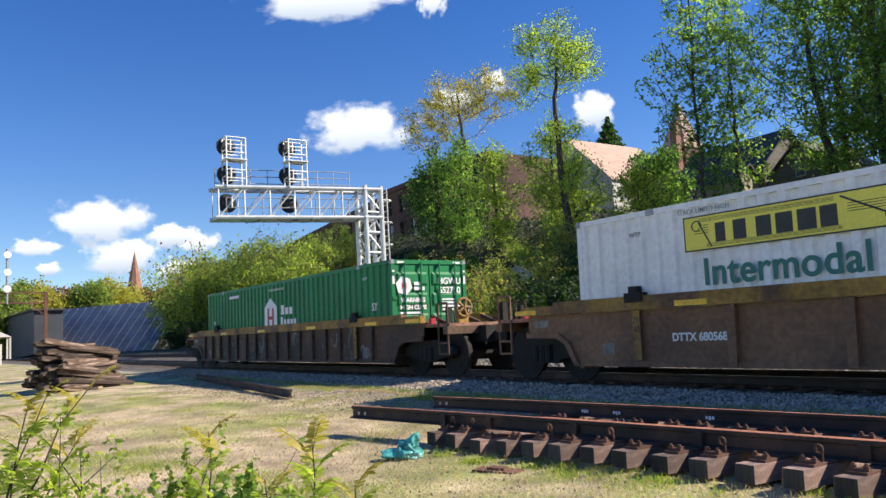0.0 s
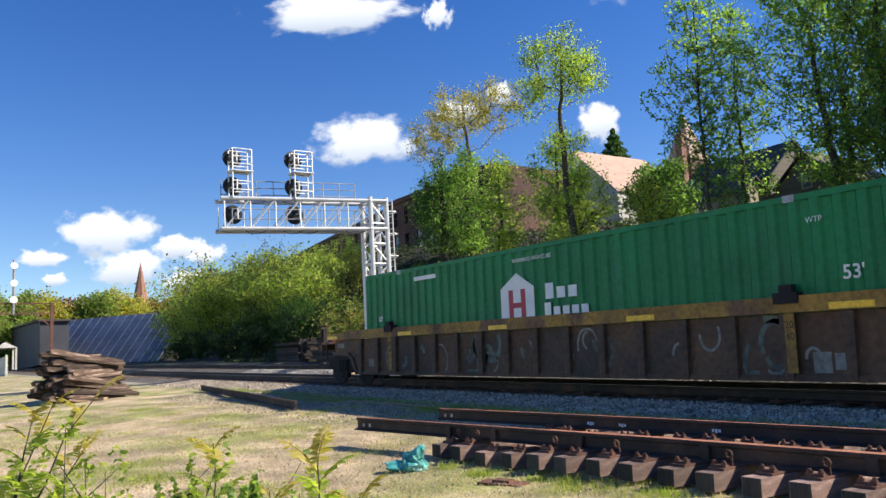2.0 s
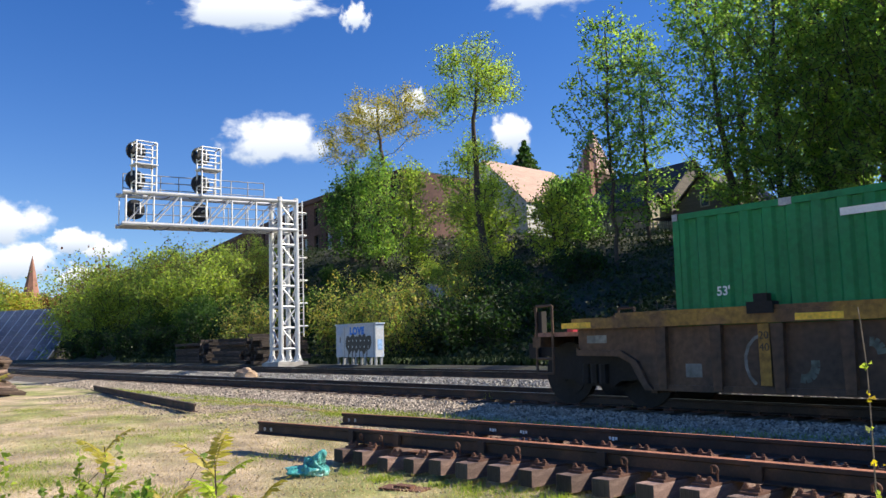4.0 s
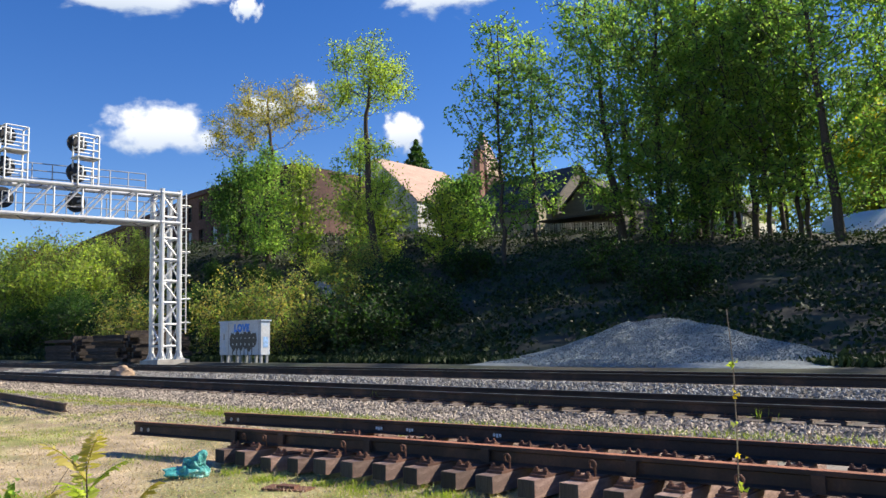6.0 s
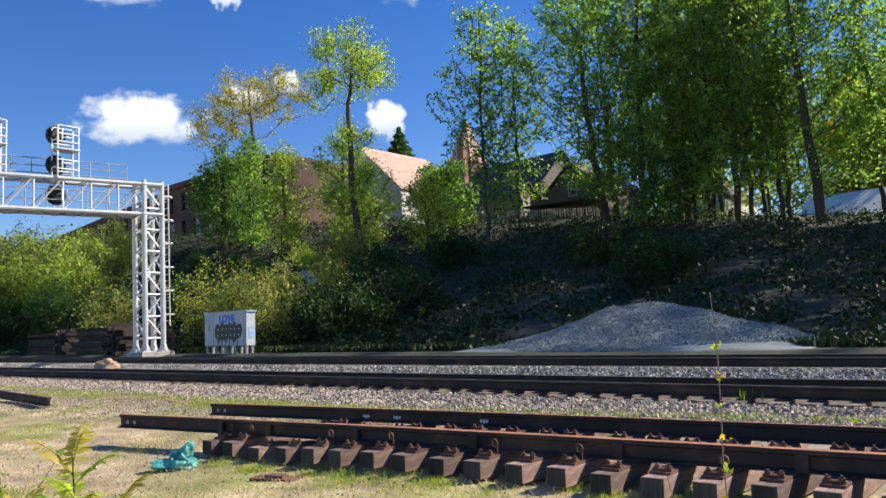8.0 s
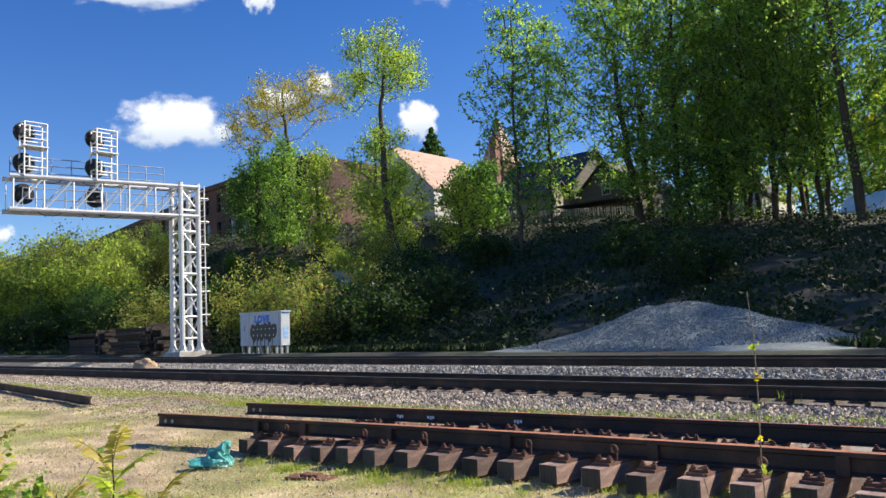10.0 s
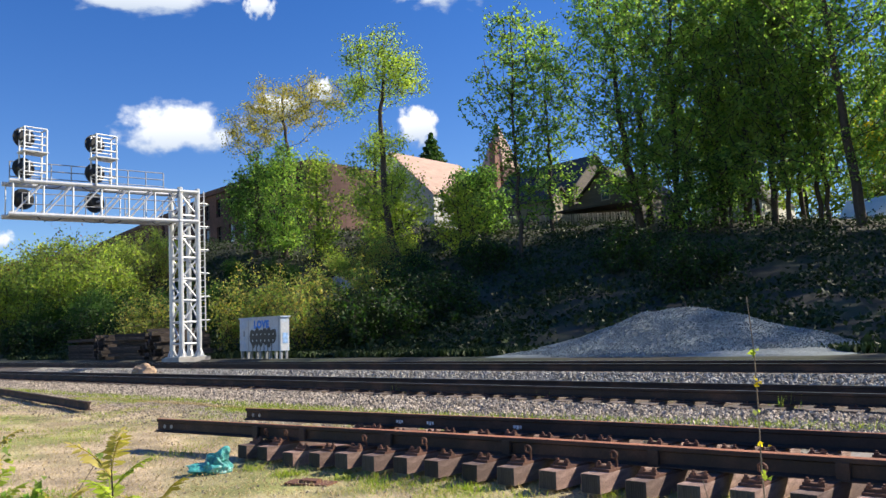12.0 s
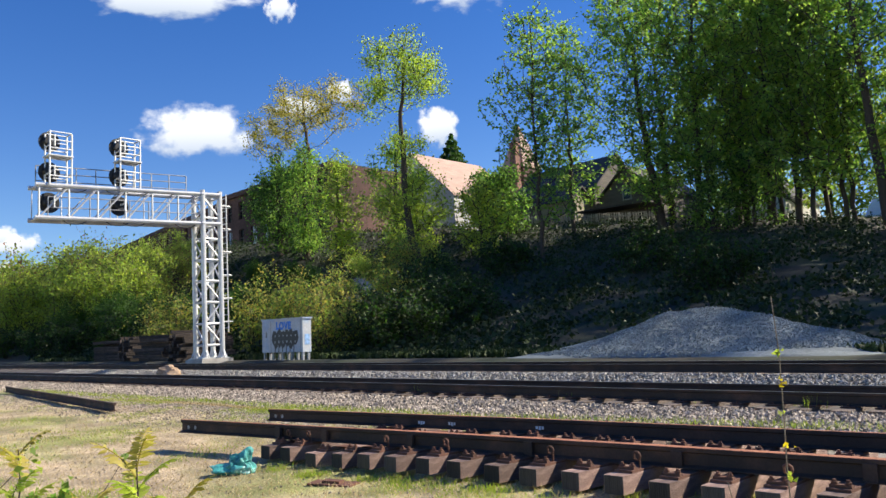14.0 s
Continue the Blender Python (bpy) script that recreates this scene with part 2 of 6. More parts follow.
M_ROCK = mat("tan_rock", (0.42, 0.29, 0.18), 0.9, scale=3, fine=14, bump=0.6)
M_BRICK = mat("old_brick", (0.085, 0.045, 0.036), 0.9, scale=0.15, fine=3, low=0.7, high=1.3, tint=(0.13, 0.07, 0.055), tint_scale=0.12, bump=0.3)
M_GLASS = mat("dark_window_glass", (0.02, 0.025, 0.03), 0.12, scale=1, fine=5, bump=0.02)
M_PILE = mat("crushed_stone", (0.2, 0.235, 0.24), 0.95, scale=0.7, fine=12, low=0.7, high=1.2, bump=1.0)
M_PILESTONE = mat("crushed_stone_piece", (0.22, 0.255, 0.26), 0.9, scale=2, fine=30, island=0.5, bump=0.2)
L_OLIVE = leaf_mat("olive_leaves", (0.13, 0.155, 0.045), (0.24, 0.25, 0.085), 0.4)
# deep green; on the big bank shrubs it also stands in for tree shade
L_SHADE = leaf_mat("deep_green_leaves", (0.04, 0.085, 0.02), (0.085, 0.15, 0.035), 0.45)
L_FRESH = leaf_mat("fresh_leaves", (0.155, 0.235, 0.055), (0.28, 0.35, 0.09))
L_MID = leaf_mat("mid_leaves", (0.1, 0.195, 0.05), (0.21, 0.32, 0.08))
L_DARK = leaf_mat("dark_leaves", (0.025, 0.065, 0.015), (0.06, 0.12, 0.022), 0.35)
L_LIME = leaf_mat("lime_leaves", (0.22, 0.28, 0.045), (0.37, 0.41, 0.08))
L_GOLD = leaf_mat("budding_leaves", (0.34, 0.27, 0.06), (0.46, 0.38, 0.1), 0.4)
L_YELLOW = leaf_mat("yellow_leaves", (0.35, 0.25, 0.01), (0.45, 0.35, 0.03))
L_RUST = leaf_mat("reddish_leaves", (0.16, 0.06, 0.03), (0.25, 0.12, 0.06), 0.25)
# undergrowth leaves, kept very dark to carry the shade on the bank
L_BANKDARK = leaf_mat("bank_shade_leaves", (0.016, 0.032, 0.01), (0.038, 0.06, 0.017), 0.1)
L_GRASS = leaf_mat("grass_blades", (0.16, 0.24, 0.03), (0.34, 0.36, 0.06), 0.4)
L_STRAW = leaf_mat("straw", (0.36, 0.26, 0.14), (0.62, 0.48, 0.3), 0.2)
M_PALEBALLAST = mat("pale_ballast_stone", (0.34, 0.32, 0.285), 0.9, scale=2, fine=40, island=0.5, bump=0.2)

# ---- ground ----
PROFILE = [(-80, -1.7), (0, -1.52), (3, -1.48), (5, -1.41), (7, -1.37), (9, -1.34), (10.2, -1.32), (10.9, -1.29), (11.6, -1.22), (14.5, -1.21),
           (15.0, -1.12), (15.7, -0.95), (18.5, -0.93), (19.2, -0.84), (19.8, -0.72), (400, -0.68)]


def crest(x):
    return min(14.0, max(4.4, 5.9 - 0.126 * x)) - 0.05 * max(0.0, -x - 150)


def foot(x):
    return 23.5 + 0.55 * max(0.0, -x - 84)


def ground(x, y):
    """The height of the ground in the world."""
    n = float(np.interp(y, [p[0] for p in PROFILE], [p[1] for p in PROFILE]))
    z = EYE + n - SLOPE * max(-330.0, min(120.0, x))
    if y < 9.5:
        z += 0.05 * noise.noise(Vector((x * 0.35, y * 0.35, 0))) + 0.02 * noise.noise(Vector((x * 1.7, y * 1.7, 4)))
    wide = 40.0 - 17.0 * min(1.0, max(0.0, (-x - 58) / 30))
    k = (y - foot(x)) / wide
    if k > 0:
        k = min(k, 1.0)
        top = EYE + crest(x) + 0.1 * max(0.0, y - 70) * (1 if x > -140 else 0.3)
        z += (top - z) * (k * k * (3 - 2 * k) * 0.3 + k * 0.7) + 0.4 * noise.noise(Vector((x * 0.22, y * 0.22, 1))) * min(1.0, 4 * k)
    return z


def steps(marks):
    out = []
    for (a, _), (c, d) in zip(marks, marks[1:]):
        k = max(1, round((c - a) / d))
        out += [a + (c - a) * i / k for i in range(k)]
    return out + [marks[-1][0]]


gx = steps([(-1500, 0), (-400, 110), (-150, 10), (-40, 1.2), (6, 0.3), (40, 1.7), (120, 10), (600, 80)])
gy = steps([(-300, 0), (-20, 28), (0, 2), (2, 0.3), (9, 0.25), (20, 0.22), (26, 1), (66, 1.1), (110, 6), (300, 20), (1500, 120)])
verts = [(x, y, ground(x, y)) for x in gx for y in gy]
k = len(gy)
faces, slots = [], []
for i in range(len(gx) - 1):
    for j in range(k - 1):
        faces.append((i * k + j, (i + 1) * k + j, (i + 1) * k + j + 1, i * k + j + 1))
        x, y = (gx[i] + gx[i + 1]) / 2, (gy[j] + gy[j + 1]) / 2
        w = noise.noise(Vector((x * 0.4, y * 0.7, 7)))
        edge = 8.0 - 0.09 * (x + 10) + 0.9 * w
        # slot 3, beyond the tracks, is the bank with shade in its colour
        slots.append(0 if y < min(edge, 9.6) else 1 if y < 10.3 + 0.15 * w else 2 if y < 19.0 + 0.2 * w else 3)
me = bpy.data.meshes.new("ground")
me.from_pydata(verts, [], faces)
for m in (M_GRASS, M_FINES, M_GAPBED, M_HILL):
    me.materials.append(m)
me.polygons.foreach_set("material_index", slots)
me.polygons.foreach_set("use_smooth", [True] * len(faces))
tagged(new("ground", me), "dry spring grass, ballast and a leaf-littered railway bank", "ground", kind="structure")

# ---- tracks ----
RAIL = [(-0.07, 0), (0.07, 0), (0.07, 0.012), (0.012, 0.03), (0.009, 0.13), (0.036, 0.145), (0.036, 0.175), (0.03, 0.18), (-0.03, 0.18), (-0.036, 0.175),
        (-0.036, 0.145), (-0.009, 0.13), (-0.012, 0.03), (-0.07, 0.012)]
tie_mesh = Shape().box(-0.115, 0.115, -1.3, 1.3, -0.17, 0).mesh("tie", M_TIE)
plate_mesh = Shape().box(-0.1, 0.1, -0.19, 0.19, 0, 0.018).box(-0.03, 0.0, -0.12, -0.085, 0.018, 0.05).box(0.03, 0.06, 0.085, 0.12, 0.018, 0.05).mesh("tie_plate", M_PLATE)


def track(label, y, n, lo, hi, plates):
    t = thing("railway_track", label, "railway track", at(0, y, n), kind="structure")
    for side in (-0.753, 0.753):
        r = part("rail", Shape().sweep([(a, z - 0.18) for a, z in RAIL], [(-340, side, 0), (120, side, 0)]), M_RAIL, t, "rusty brown steel rail")
        part("running_face", Shape().box(-340, 120, side - 0.02, side + 0.026, 0.0005, 0.003), M_RAILTOP, r, "worn bright running face")
    far = Shape()
    s = -130.0
    while s < 60:
        dx, turn = random.uniform(-0.05, 0.05), random.uniform(-1.5, 1.5)
        m = pose(s + dx, random.uniform(-0.06, 0.06), -0.2 + random.uniform(-0.012, 0.008), 0, 0, turn)
        if lo < s < hi:
            part("tie", tie_mesh, None, t, m=m)
            if plates:
                part("tie_plate", plate_mesh, None, t, m=pose(s + dx, -0.753, -0.198))
        else:
            far.box(-0.115, 0.115, -1.3, 1.3, -0.17, 0, m)
        s += 0.52
    tagged(part("tie", far, M_TIE, t), kind="stuff")
    return t


track("near railway track with rusty rails on grey ballast", T1, N1, -42, 4, True)
track("farther main track with rusty rails on raised ballast", T2, N2, -45, 4, False)


def scatter(name, count, area, size, material, label, lift=0.0):
    """Loose stones lying on the ground."""
    s = Shape()
    for _ in range(count):
        x, y = area()
        r = size * random.uniform(0.6, 1.4)
        c = Vector((x, y, ground(x, y) + r * 0.25 + lift))
        q = Euler((random.uniform(0, 6), random.uniform(0, 6), random.uniform(0, 6))).to_matrix()
        v = [c + q @ Vector(p) for p in ((r, 0, 0), (-r * 0.8, 0, 0), (0, r * 0.8, 0), (0, -r, 0), (0, 0, r * 0.6), (0.2 * r, 0, -r * 0.6))]
        s.add(v, [(0, 2, 4), (2, 1, 4), (1, 3, 4), (3, 0, 4), (2, 0, 5), (1, 2, 5), (3, 1, 5), (0, 3, 5)])
    return tagged(new(name, s.quick(name, material)), label, "ballast", kind="stuff")


def near_shoulder():
    x = 3 - 42 * random.random() ** 1.5
    return x, min(11.72, random.triangular(9.5, 11.9, 11.3))


scatter("ballast_stones", 36000, near_shoulder, 0.04, M_STONE, "grey crushed ballast stones on the near shoulder")
scatter("ballast_stones", 17000, lambda: (4 - 46 * random.random() ** 1.4, random.uniform(14.4, 15.9)), 0.04, M_PALEBALLAST, "pale crushed ballast stones between the tracks")
scatter("gravel", 22000, lambda: (-3 - 25 * random.random(), random.triangular(6.4, 10.3, 9.6)), 0.022, M_STONE, "small grey gravel trodden into the verge")


# ---- the panel of rails and ties in the grass ----
def panel_y(s):
    return 6.6 + 0.075 * (s + 2) - (0.005 * (s + 2) ** 2 if s < -2 else 0)


panel = thing("track_panel", "rusty spare track panel of rails and ties lying on grass", "track panel", at(0, 0, 0))
PN = -1.0
CHALK = (-8.0, -7.5, -6.2)
for name, off, lo, hi in (("near", 0.0, -10.65, 5.0), ("far", 1.6, -10.88, 5.0)):
    line = [(lo + (hi - lo) * i / 24, panel_y(lo + (hi - lo) * i / 24) + off, PN - 0.17) for i in range(25)]
    r = part("rail", Shape().sweep([(a, z * 0.94) for a, z in RAIL], line), M_RAIL, panel, "long dark rusty rail with bolt holes at its end")
    part("rust_strip", Shape().sweep([(-0.028, 0.1695), (0.02, 0.1695), (0.02, 0.172), (-0.028, 0.172)], line), M_RAILRED, r, "bright orange rust on the rail head")
    for x in (0.14, 0.28):
        hole = Shape().tube((lo + x, panel_y(lo + x) + off - 0.016, PN - 0.1), (lo + x, panel_y(lo + x) + off + 0.016, PN - 0.1), 0.02)
        part("bolt_hole", hole, M_CONC, r)
inner = [(-7.2 + 12.2 * i / 16, panel_y(-7.2 + 12.2 * i / 16) + 0.13, PN - 0.17) for i in range(17)]
r = part("rail", Shape().sweep([(a * 0.85, z * 0.87) for a, z in RAIL], inner), M_RAIL, panel, "second rail close inside the first")
part("rust_strip", Shape().sweep([(-0.026, 0.157), (0.026, 0.157), (0.026, 0.16), (-0.026, 0.16)], inner), M_RAILRED, r, "bright orange rust on the rail head")
for s0 in (-8.7, -7.9, -6.6, -5.1, -3.6, -2.1, -0.6):
    part("brace", Shape().box(s0 - 0.05, s0 + 0.05, panel_y(s0) - 0.06, panel_y(s0) - 0.025, PN - 0.17, PN - 0.03), M_RAIL, panel, "rusty rail brace")
panel_tie = Shape().box(-0.094, 0.094, 0.004, 2.5, -0.155, 0).mesh("tie", M_PANELTIE)
zig = [(-0.113, 0.006)] + [(-0.108 + 0.216 * i / 18, -0.008 if i % 2 else 0.001) for i in range(19)] + [(0.113, 0.006)]
end_grain = Shape().prism([(x, y) for x, y in zig], -0.178, -0.002)
end_grain.v = [(x, z, y) for x, y, z in end_grain.v]
end_grain.v = [(x * 0.815, y, z * 0.86) for x, y, z in end_grain.v]
end_mesh = end_grain.mesh("end_grain", M_TIEEND)
seat = Shape().box(-0.088, 0.088, 0.16, 0.62, 0, 0.022).box(-0.08, 0.08, 0.2, 0.25, 0.022, 0.045)
for x in (-0.05, 0.05):
    seat.tube((x, 0.225, 0.04), (x, 0.225, 0.08), 0.01, k=6).tube((x, 0.225, 0.045), (x, 0.225, 0.062), 0.018, k=6)
seat_mesh = seat.mesh("tie_plate", M_PLATE)
hook = Shape().pipe([(0.05 + 0.035 * math.cos(a), 0.3, 0.125 + 0.035 * math.sin(a)) for a in [i * 0.6 - 1.2 for i in range(7)]]
                    + [(0.02, 0.31, 0.1), (0.06, 0.33, 0.08), (0.05, 0.34, 0.02)], [0.012] * 10)
hook_mesh = hook.mesh("clip", M_PLATE)
s0, i = -8.54, 0
while s0 < 4.5:
    drop = (0.02, 0.01, 0.05, 0.03)[i] if i < 4 else random.uniform(-0.01, 0.01)
    m = pose(s0, 5.51 + 0.077 * (s0 + 8.54) + random.uniform(-0.03, 0.03), PN - 0.193 - drop, 0, 0, 1 + random.uniform(-2.5, 2.5))
    t = part("tie", panel_tie, None, panel, m=m)
    part("end_grain", end_mesh, None, t, "grey cracked end grain")
    part("tie_plate", seat_mesh, None, t)
    part("tie_plate", seat_mesh, None, t, m=pose(0, 1.6, 0))
    if i in (0, 1, 4, 6, 9, 11, 14, 18):
        part("clip", hook_mesh, None, t, "curled spring clip")
    s0 += 0.422
    i += 1

for s0 in CHALK:
    for i in range(3):
        part("chalk_mark", Shape().box(s0 + i * 0.045, s0 + i * 0.045 + 0.03, panel_y(s0) + 1.582, panel_y(s0) + 1.588, PN - 0.12 - 0.01 * (i % 2), PN - 0.085), M_MARK, panel)
# the loose rail beyond it
a, c = Vector((-17.4, 7.54, -1.32)), Vector((-29.5, 9.15, -1.28))
d = (a - c).normalized()
loose = thing("loose_rail", "long loose rusty rail lying in the gravel verge", "rail", at(0, 0, 0))
part("rail", Shape().sweep([(x * 1.1, z) for x, z in RAIL], [c, a]), M_RAIL, loose)

# ---- signal bridge ----
XR, XL, YN, YF = -34.0, -34.85, 18.9, 19.78
ZB, ZT = EYE + 0.45, EYE + 8.24
bridge = thing("signal_bridge", "silver galvanised cantilever signal bridge over the tracks", "signal bridge")
base = Shape().box(XL - 0.35, XR + 0.35, YN - 0.35, YF + 0.35, ZB - 0.5, ZB)
part("footing", base, M_CONC, bridge, "concrete footing")
corners = [(XL, YN), (XR, YN), (XR, YF), (XL, YF)]
for x, y in corners:
    c = Shape().tube((x, y, ZB), (x, y, ZT + 0.05), 0.085, k=10)
    for dx, dy in ((0.3, 0), (-0.3, 0), (0, 0.3), (0, -0.3)):
        c.beam((x + dx * 0.75, y + dy * 0.75, ZB + 0.03), (x, y, ZB + 0.6), 0.03, 0.05)
    c.box(x - 0.25, x + 0.25, y - 0.25, y + 0.25, ZB, ZB + 0.04)
    part("column", c, M_STEEL, bridge)
levels = [ZB + 0.62 + i * (ZT - 0.25 - ZB - 0.62) / 7 for i in range(8)]
for k4 in range(4):
    (x0, y0), (x1, y1) = corners[k4], corners[(k4 + 1) % 4]
    for i, z in enumerate(levels):
        part("strut", Shape().tube((x0, y0, z), (x1, y1, z), 0.033, k=6), M_STEEL, bridge)
        if i < 7:
            p, q = ((x0, y0), (x1, y1)) if i % 2 else ((x1, y1), (x0, y0))
            part("brace", Shape().tube((*p, z), (*q, levels[i + 1]), 0.033, k=6), M_STEEL, bridge)
TX, TY = -1.0, 12.0
ZA0, ZA1 = EYE + 6.58, EYE + 7.97


def arm_at(k, side, z):
    """A point of the arm, k from the mast (0) to its tip (1)."""
    return Vector(((XR if side else XL) + TX * k, YN + (TY - YN) * k, z + (0.12 - 0.12 * k)))


for side in (0, 1):
    for z in (ZA0, ZA1):
        c = Shape().tube(arm_at(-0.12, side, z), arm_at(1.02, side, z), 0.07, k=8)
        c.tube(arm_at(-0.005, side, z), arm_at(0.01, side, z), 0.1, k=8)
        part("chord", c, M_STEEL, bridge)
    for i in range(7):
        part("strut", Shape().tube(arm_at(i / 6, side, ZA0), arm_at(i / 6, side, ZA1), 0.03 if side else 0.02, k=6), M_STEEL, bridge)
        if i < 6:
            part("brace", Shape().tube(arm_at((i + 1) / 6, side, ZA0), arm_at(i / 6, side, ZA1), 0.032 if side else 0.022, k=6), M_STEEL, bridge)
for z in (ZA0, ZA1):
    for i in range(7):
        part("strut", Shape().tube(arm_at(i / 6, 0, z), arm_at(i / 6, 1, z), 0.022, k=6), M_STEEL, bridge)
part("walkway", Shape().beam(arm_at(0, 0, ZA0 + 0.09) + Vector((0.4, 0, 0)), arm_at(1, 0, ZA0 + 0.09) + Vector((0.4, 0, 0)), 0.5, 0.03), M_GREY, bridge, "grey grated walkway")
for z0, lo, hi, side in ((ZA1, 0.05, 0.98, 0), (ZA0, 0.0, 0.95, 1)):
    hand = Shape()
    for h in (0.35, 0.68, 1.0) if side == 0 else (0.45, 0.9):
        hand.tube(arm_at(lo, side, z0 + h), arm_at(hi, side, z0 + h), 0.018, k=6)
    for i in range(9):
        kk = lo + (hi - lo) * i / 8
        hand.tube(arm_at(kk, side, z0), arm_at(kk, side, z0 + (1.0 if side == 0 else 0.9)), 0.018, k=6)
    part("handrail", hand, M_GREY, bridge, "thin grey handrail")
ladder = Shape()
for dx in (0.0, 0.42):
    ladder.tube((XR - 0.55 + dx, YF + 0.42, ZB + 1.2), (XR - 0.55 + dx, YF + 0.42, ZT), 0.022, k=6)
i = ZB + 1.4
while i < ZT:
    ladder.tube((XR - 0.55, YF + 0.42, i), (XR - 0.13, YF + 0.42, i), 0.014, k=6)
    i += 0.31
for i in range(6):
    z = ZB + 1.7 + i * 1.1
    ladder.path([(XR - 0.34 + 0.3 * math.cos(a), YF + 0.42 + 0.32 * math.sin(a), z) for a in [j * math.pi / 6 for j in range(7)]], 0.016)
    ladder.tube((XR - 0.13, YF, z), (XR - 0.13, YF + 0.42, z), 0.016, k=6)
part("ladder", ladder, M_STEEL, bridge, "caged ladder")
for k0 in (0.12, 0.45, 0.55, 0.8):
    for z in (ZA0 - 0.02, ZA1 - 0.02):
        cable = Shape().path([arm_at(k0 + 0.07 * math.cos(a), 1, z) - Vector((0, 0, 0.22 * math.sin(a))) for a in [j * math.pi / 7 for j in range(8)]], 0.014)
        part("cable", cable, M_BLACK, bridge, "drooping black cable")
for k0 in (0.835, 0.425):
    c = arm_at(k0, 1, ZA1)
    bars = []
    z1 = 2.3
    x0, x1 = c.x - 0.55, c.x
    ys = (c.y + 0.12, c.y - 0.78)
    for x in (x0, x1):
        for y in ys:
            bars.append(((x, y, c.z), (x, y, c.z + z1), 0.028))
        for h in (0.4, 0.8, 1.25, 1.6, 1.95, 2.3):
            bars.append(((x, ys[0], c.z + h), (x, ys[1], c.z + h), 0.022))
    for y in ys:
        for h in (0.5, 1.25, 1.7, 2.3):
            bars.append(((x0, y, c.z + h), (x1, y, c.z + h), 0.022))
    for p, q, r, *_ in bars:
        part("cage_bar", Shape().tube(p, q, r, k=6), M_STEEL, bridge)
    part("platform", Shape().box(x0 - 0.05, x1 + 0.1, ys[1] - 0.08, ys[0] + 0.05, c.z + 1.25, c.z + 1.3), M_STEEL, bridge)
    for h in (1.98, 0.66, -0.66):
        q = Vector((c.x - 0.62, ys[1] + 0.2, c.z + h))
        head = Shape().tube(q - Vector((0.03, 0, 0)), q, 0.315, k=24)
        head.tube(q, q + Vector((0.2, 0, 0)), 0.22, 0.17, k=16)
        hd = part("signal_head", head, M_BLACK, bridge, "black round colour-light signal head")
        for i in range(7):
            o = Vector((0, 0.225 * math.cos(i * math.tau / 6), 0.225 * math.sin(i * math.tau / 6))) if i else Vector((0, 0, 0))
            part("hood", Shape().tube(q + o - Vector((0.03, 0, 0)), q + o - Vector((0.24, 0, 0)), 0.062, k=10, cap=False), M_BLACK, hd)
        part("bracket", Shape().tube((c.x, q.y, q.z), (q.x, q.y, q.z), 0.03, k=6).tube((c.x, q.y, q.z - 0.3), (c.x, q.y, q.z + 0.2), 0.025, k=6), M_STEEL, bridge)

# ---- train ----

def wheelset():
    s = Shape()
    for y in (-0.75, 0.75):
        s.tube((0, y - 0.065, 0), (0, y + 0.065, 0), 0.42, k=24)
        s.tube((0, y - 0.08, 0), (0, y + 0.08, 0), 0.3, k=20)
    s.tube((0, -1.0, 0), (0, 1.0, 0), 0.09, k=10)
    for a in range(3):
        s.box(0.12, 0.2, -0.84, 0.84, -0.04, 0.04, pose(0, 0, 0, 0, a * 120, 0))
    return s.mesh("wheelset", M_TRUCK)


WHEELS = wheelset()
side_frame = Shape()
for y in (-1.02, 1.02):
    side_frame.prism([(-1.2, 0.4), (-1.15, 0.58), (-0.5, 0.78), (0.5, 0.78), (1.15, 0.58), (1.2, 0.4), (0.9, 0.32), (0.55, 0.3), (0.4, 0.2), (-0.4, 0.2), (-0.55, 0.3), (-0.9, 0.32)], y - 0.09, y + 0.09)
    for x in (-0.2, 0.0, 0.2):
        side_frame.tube((x, y - 0.1, 0.25), (x, y - 0.1, 0.6), 0.07, k=8)
side_frame.box(-0.2, 0.2, -1.1, 1.1, 0.4, 0.7)
FRAME_MESH = side_frame.mesh("side_frame", M_TRUCK)
rolling = []


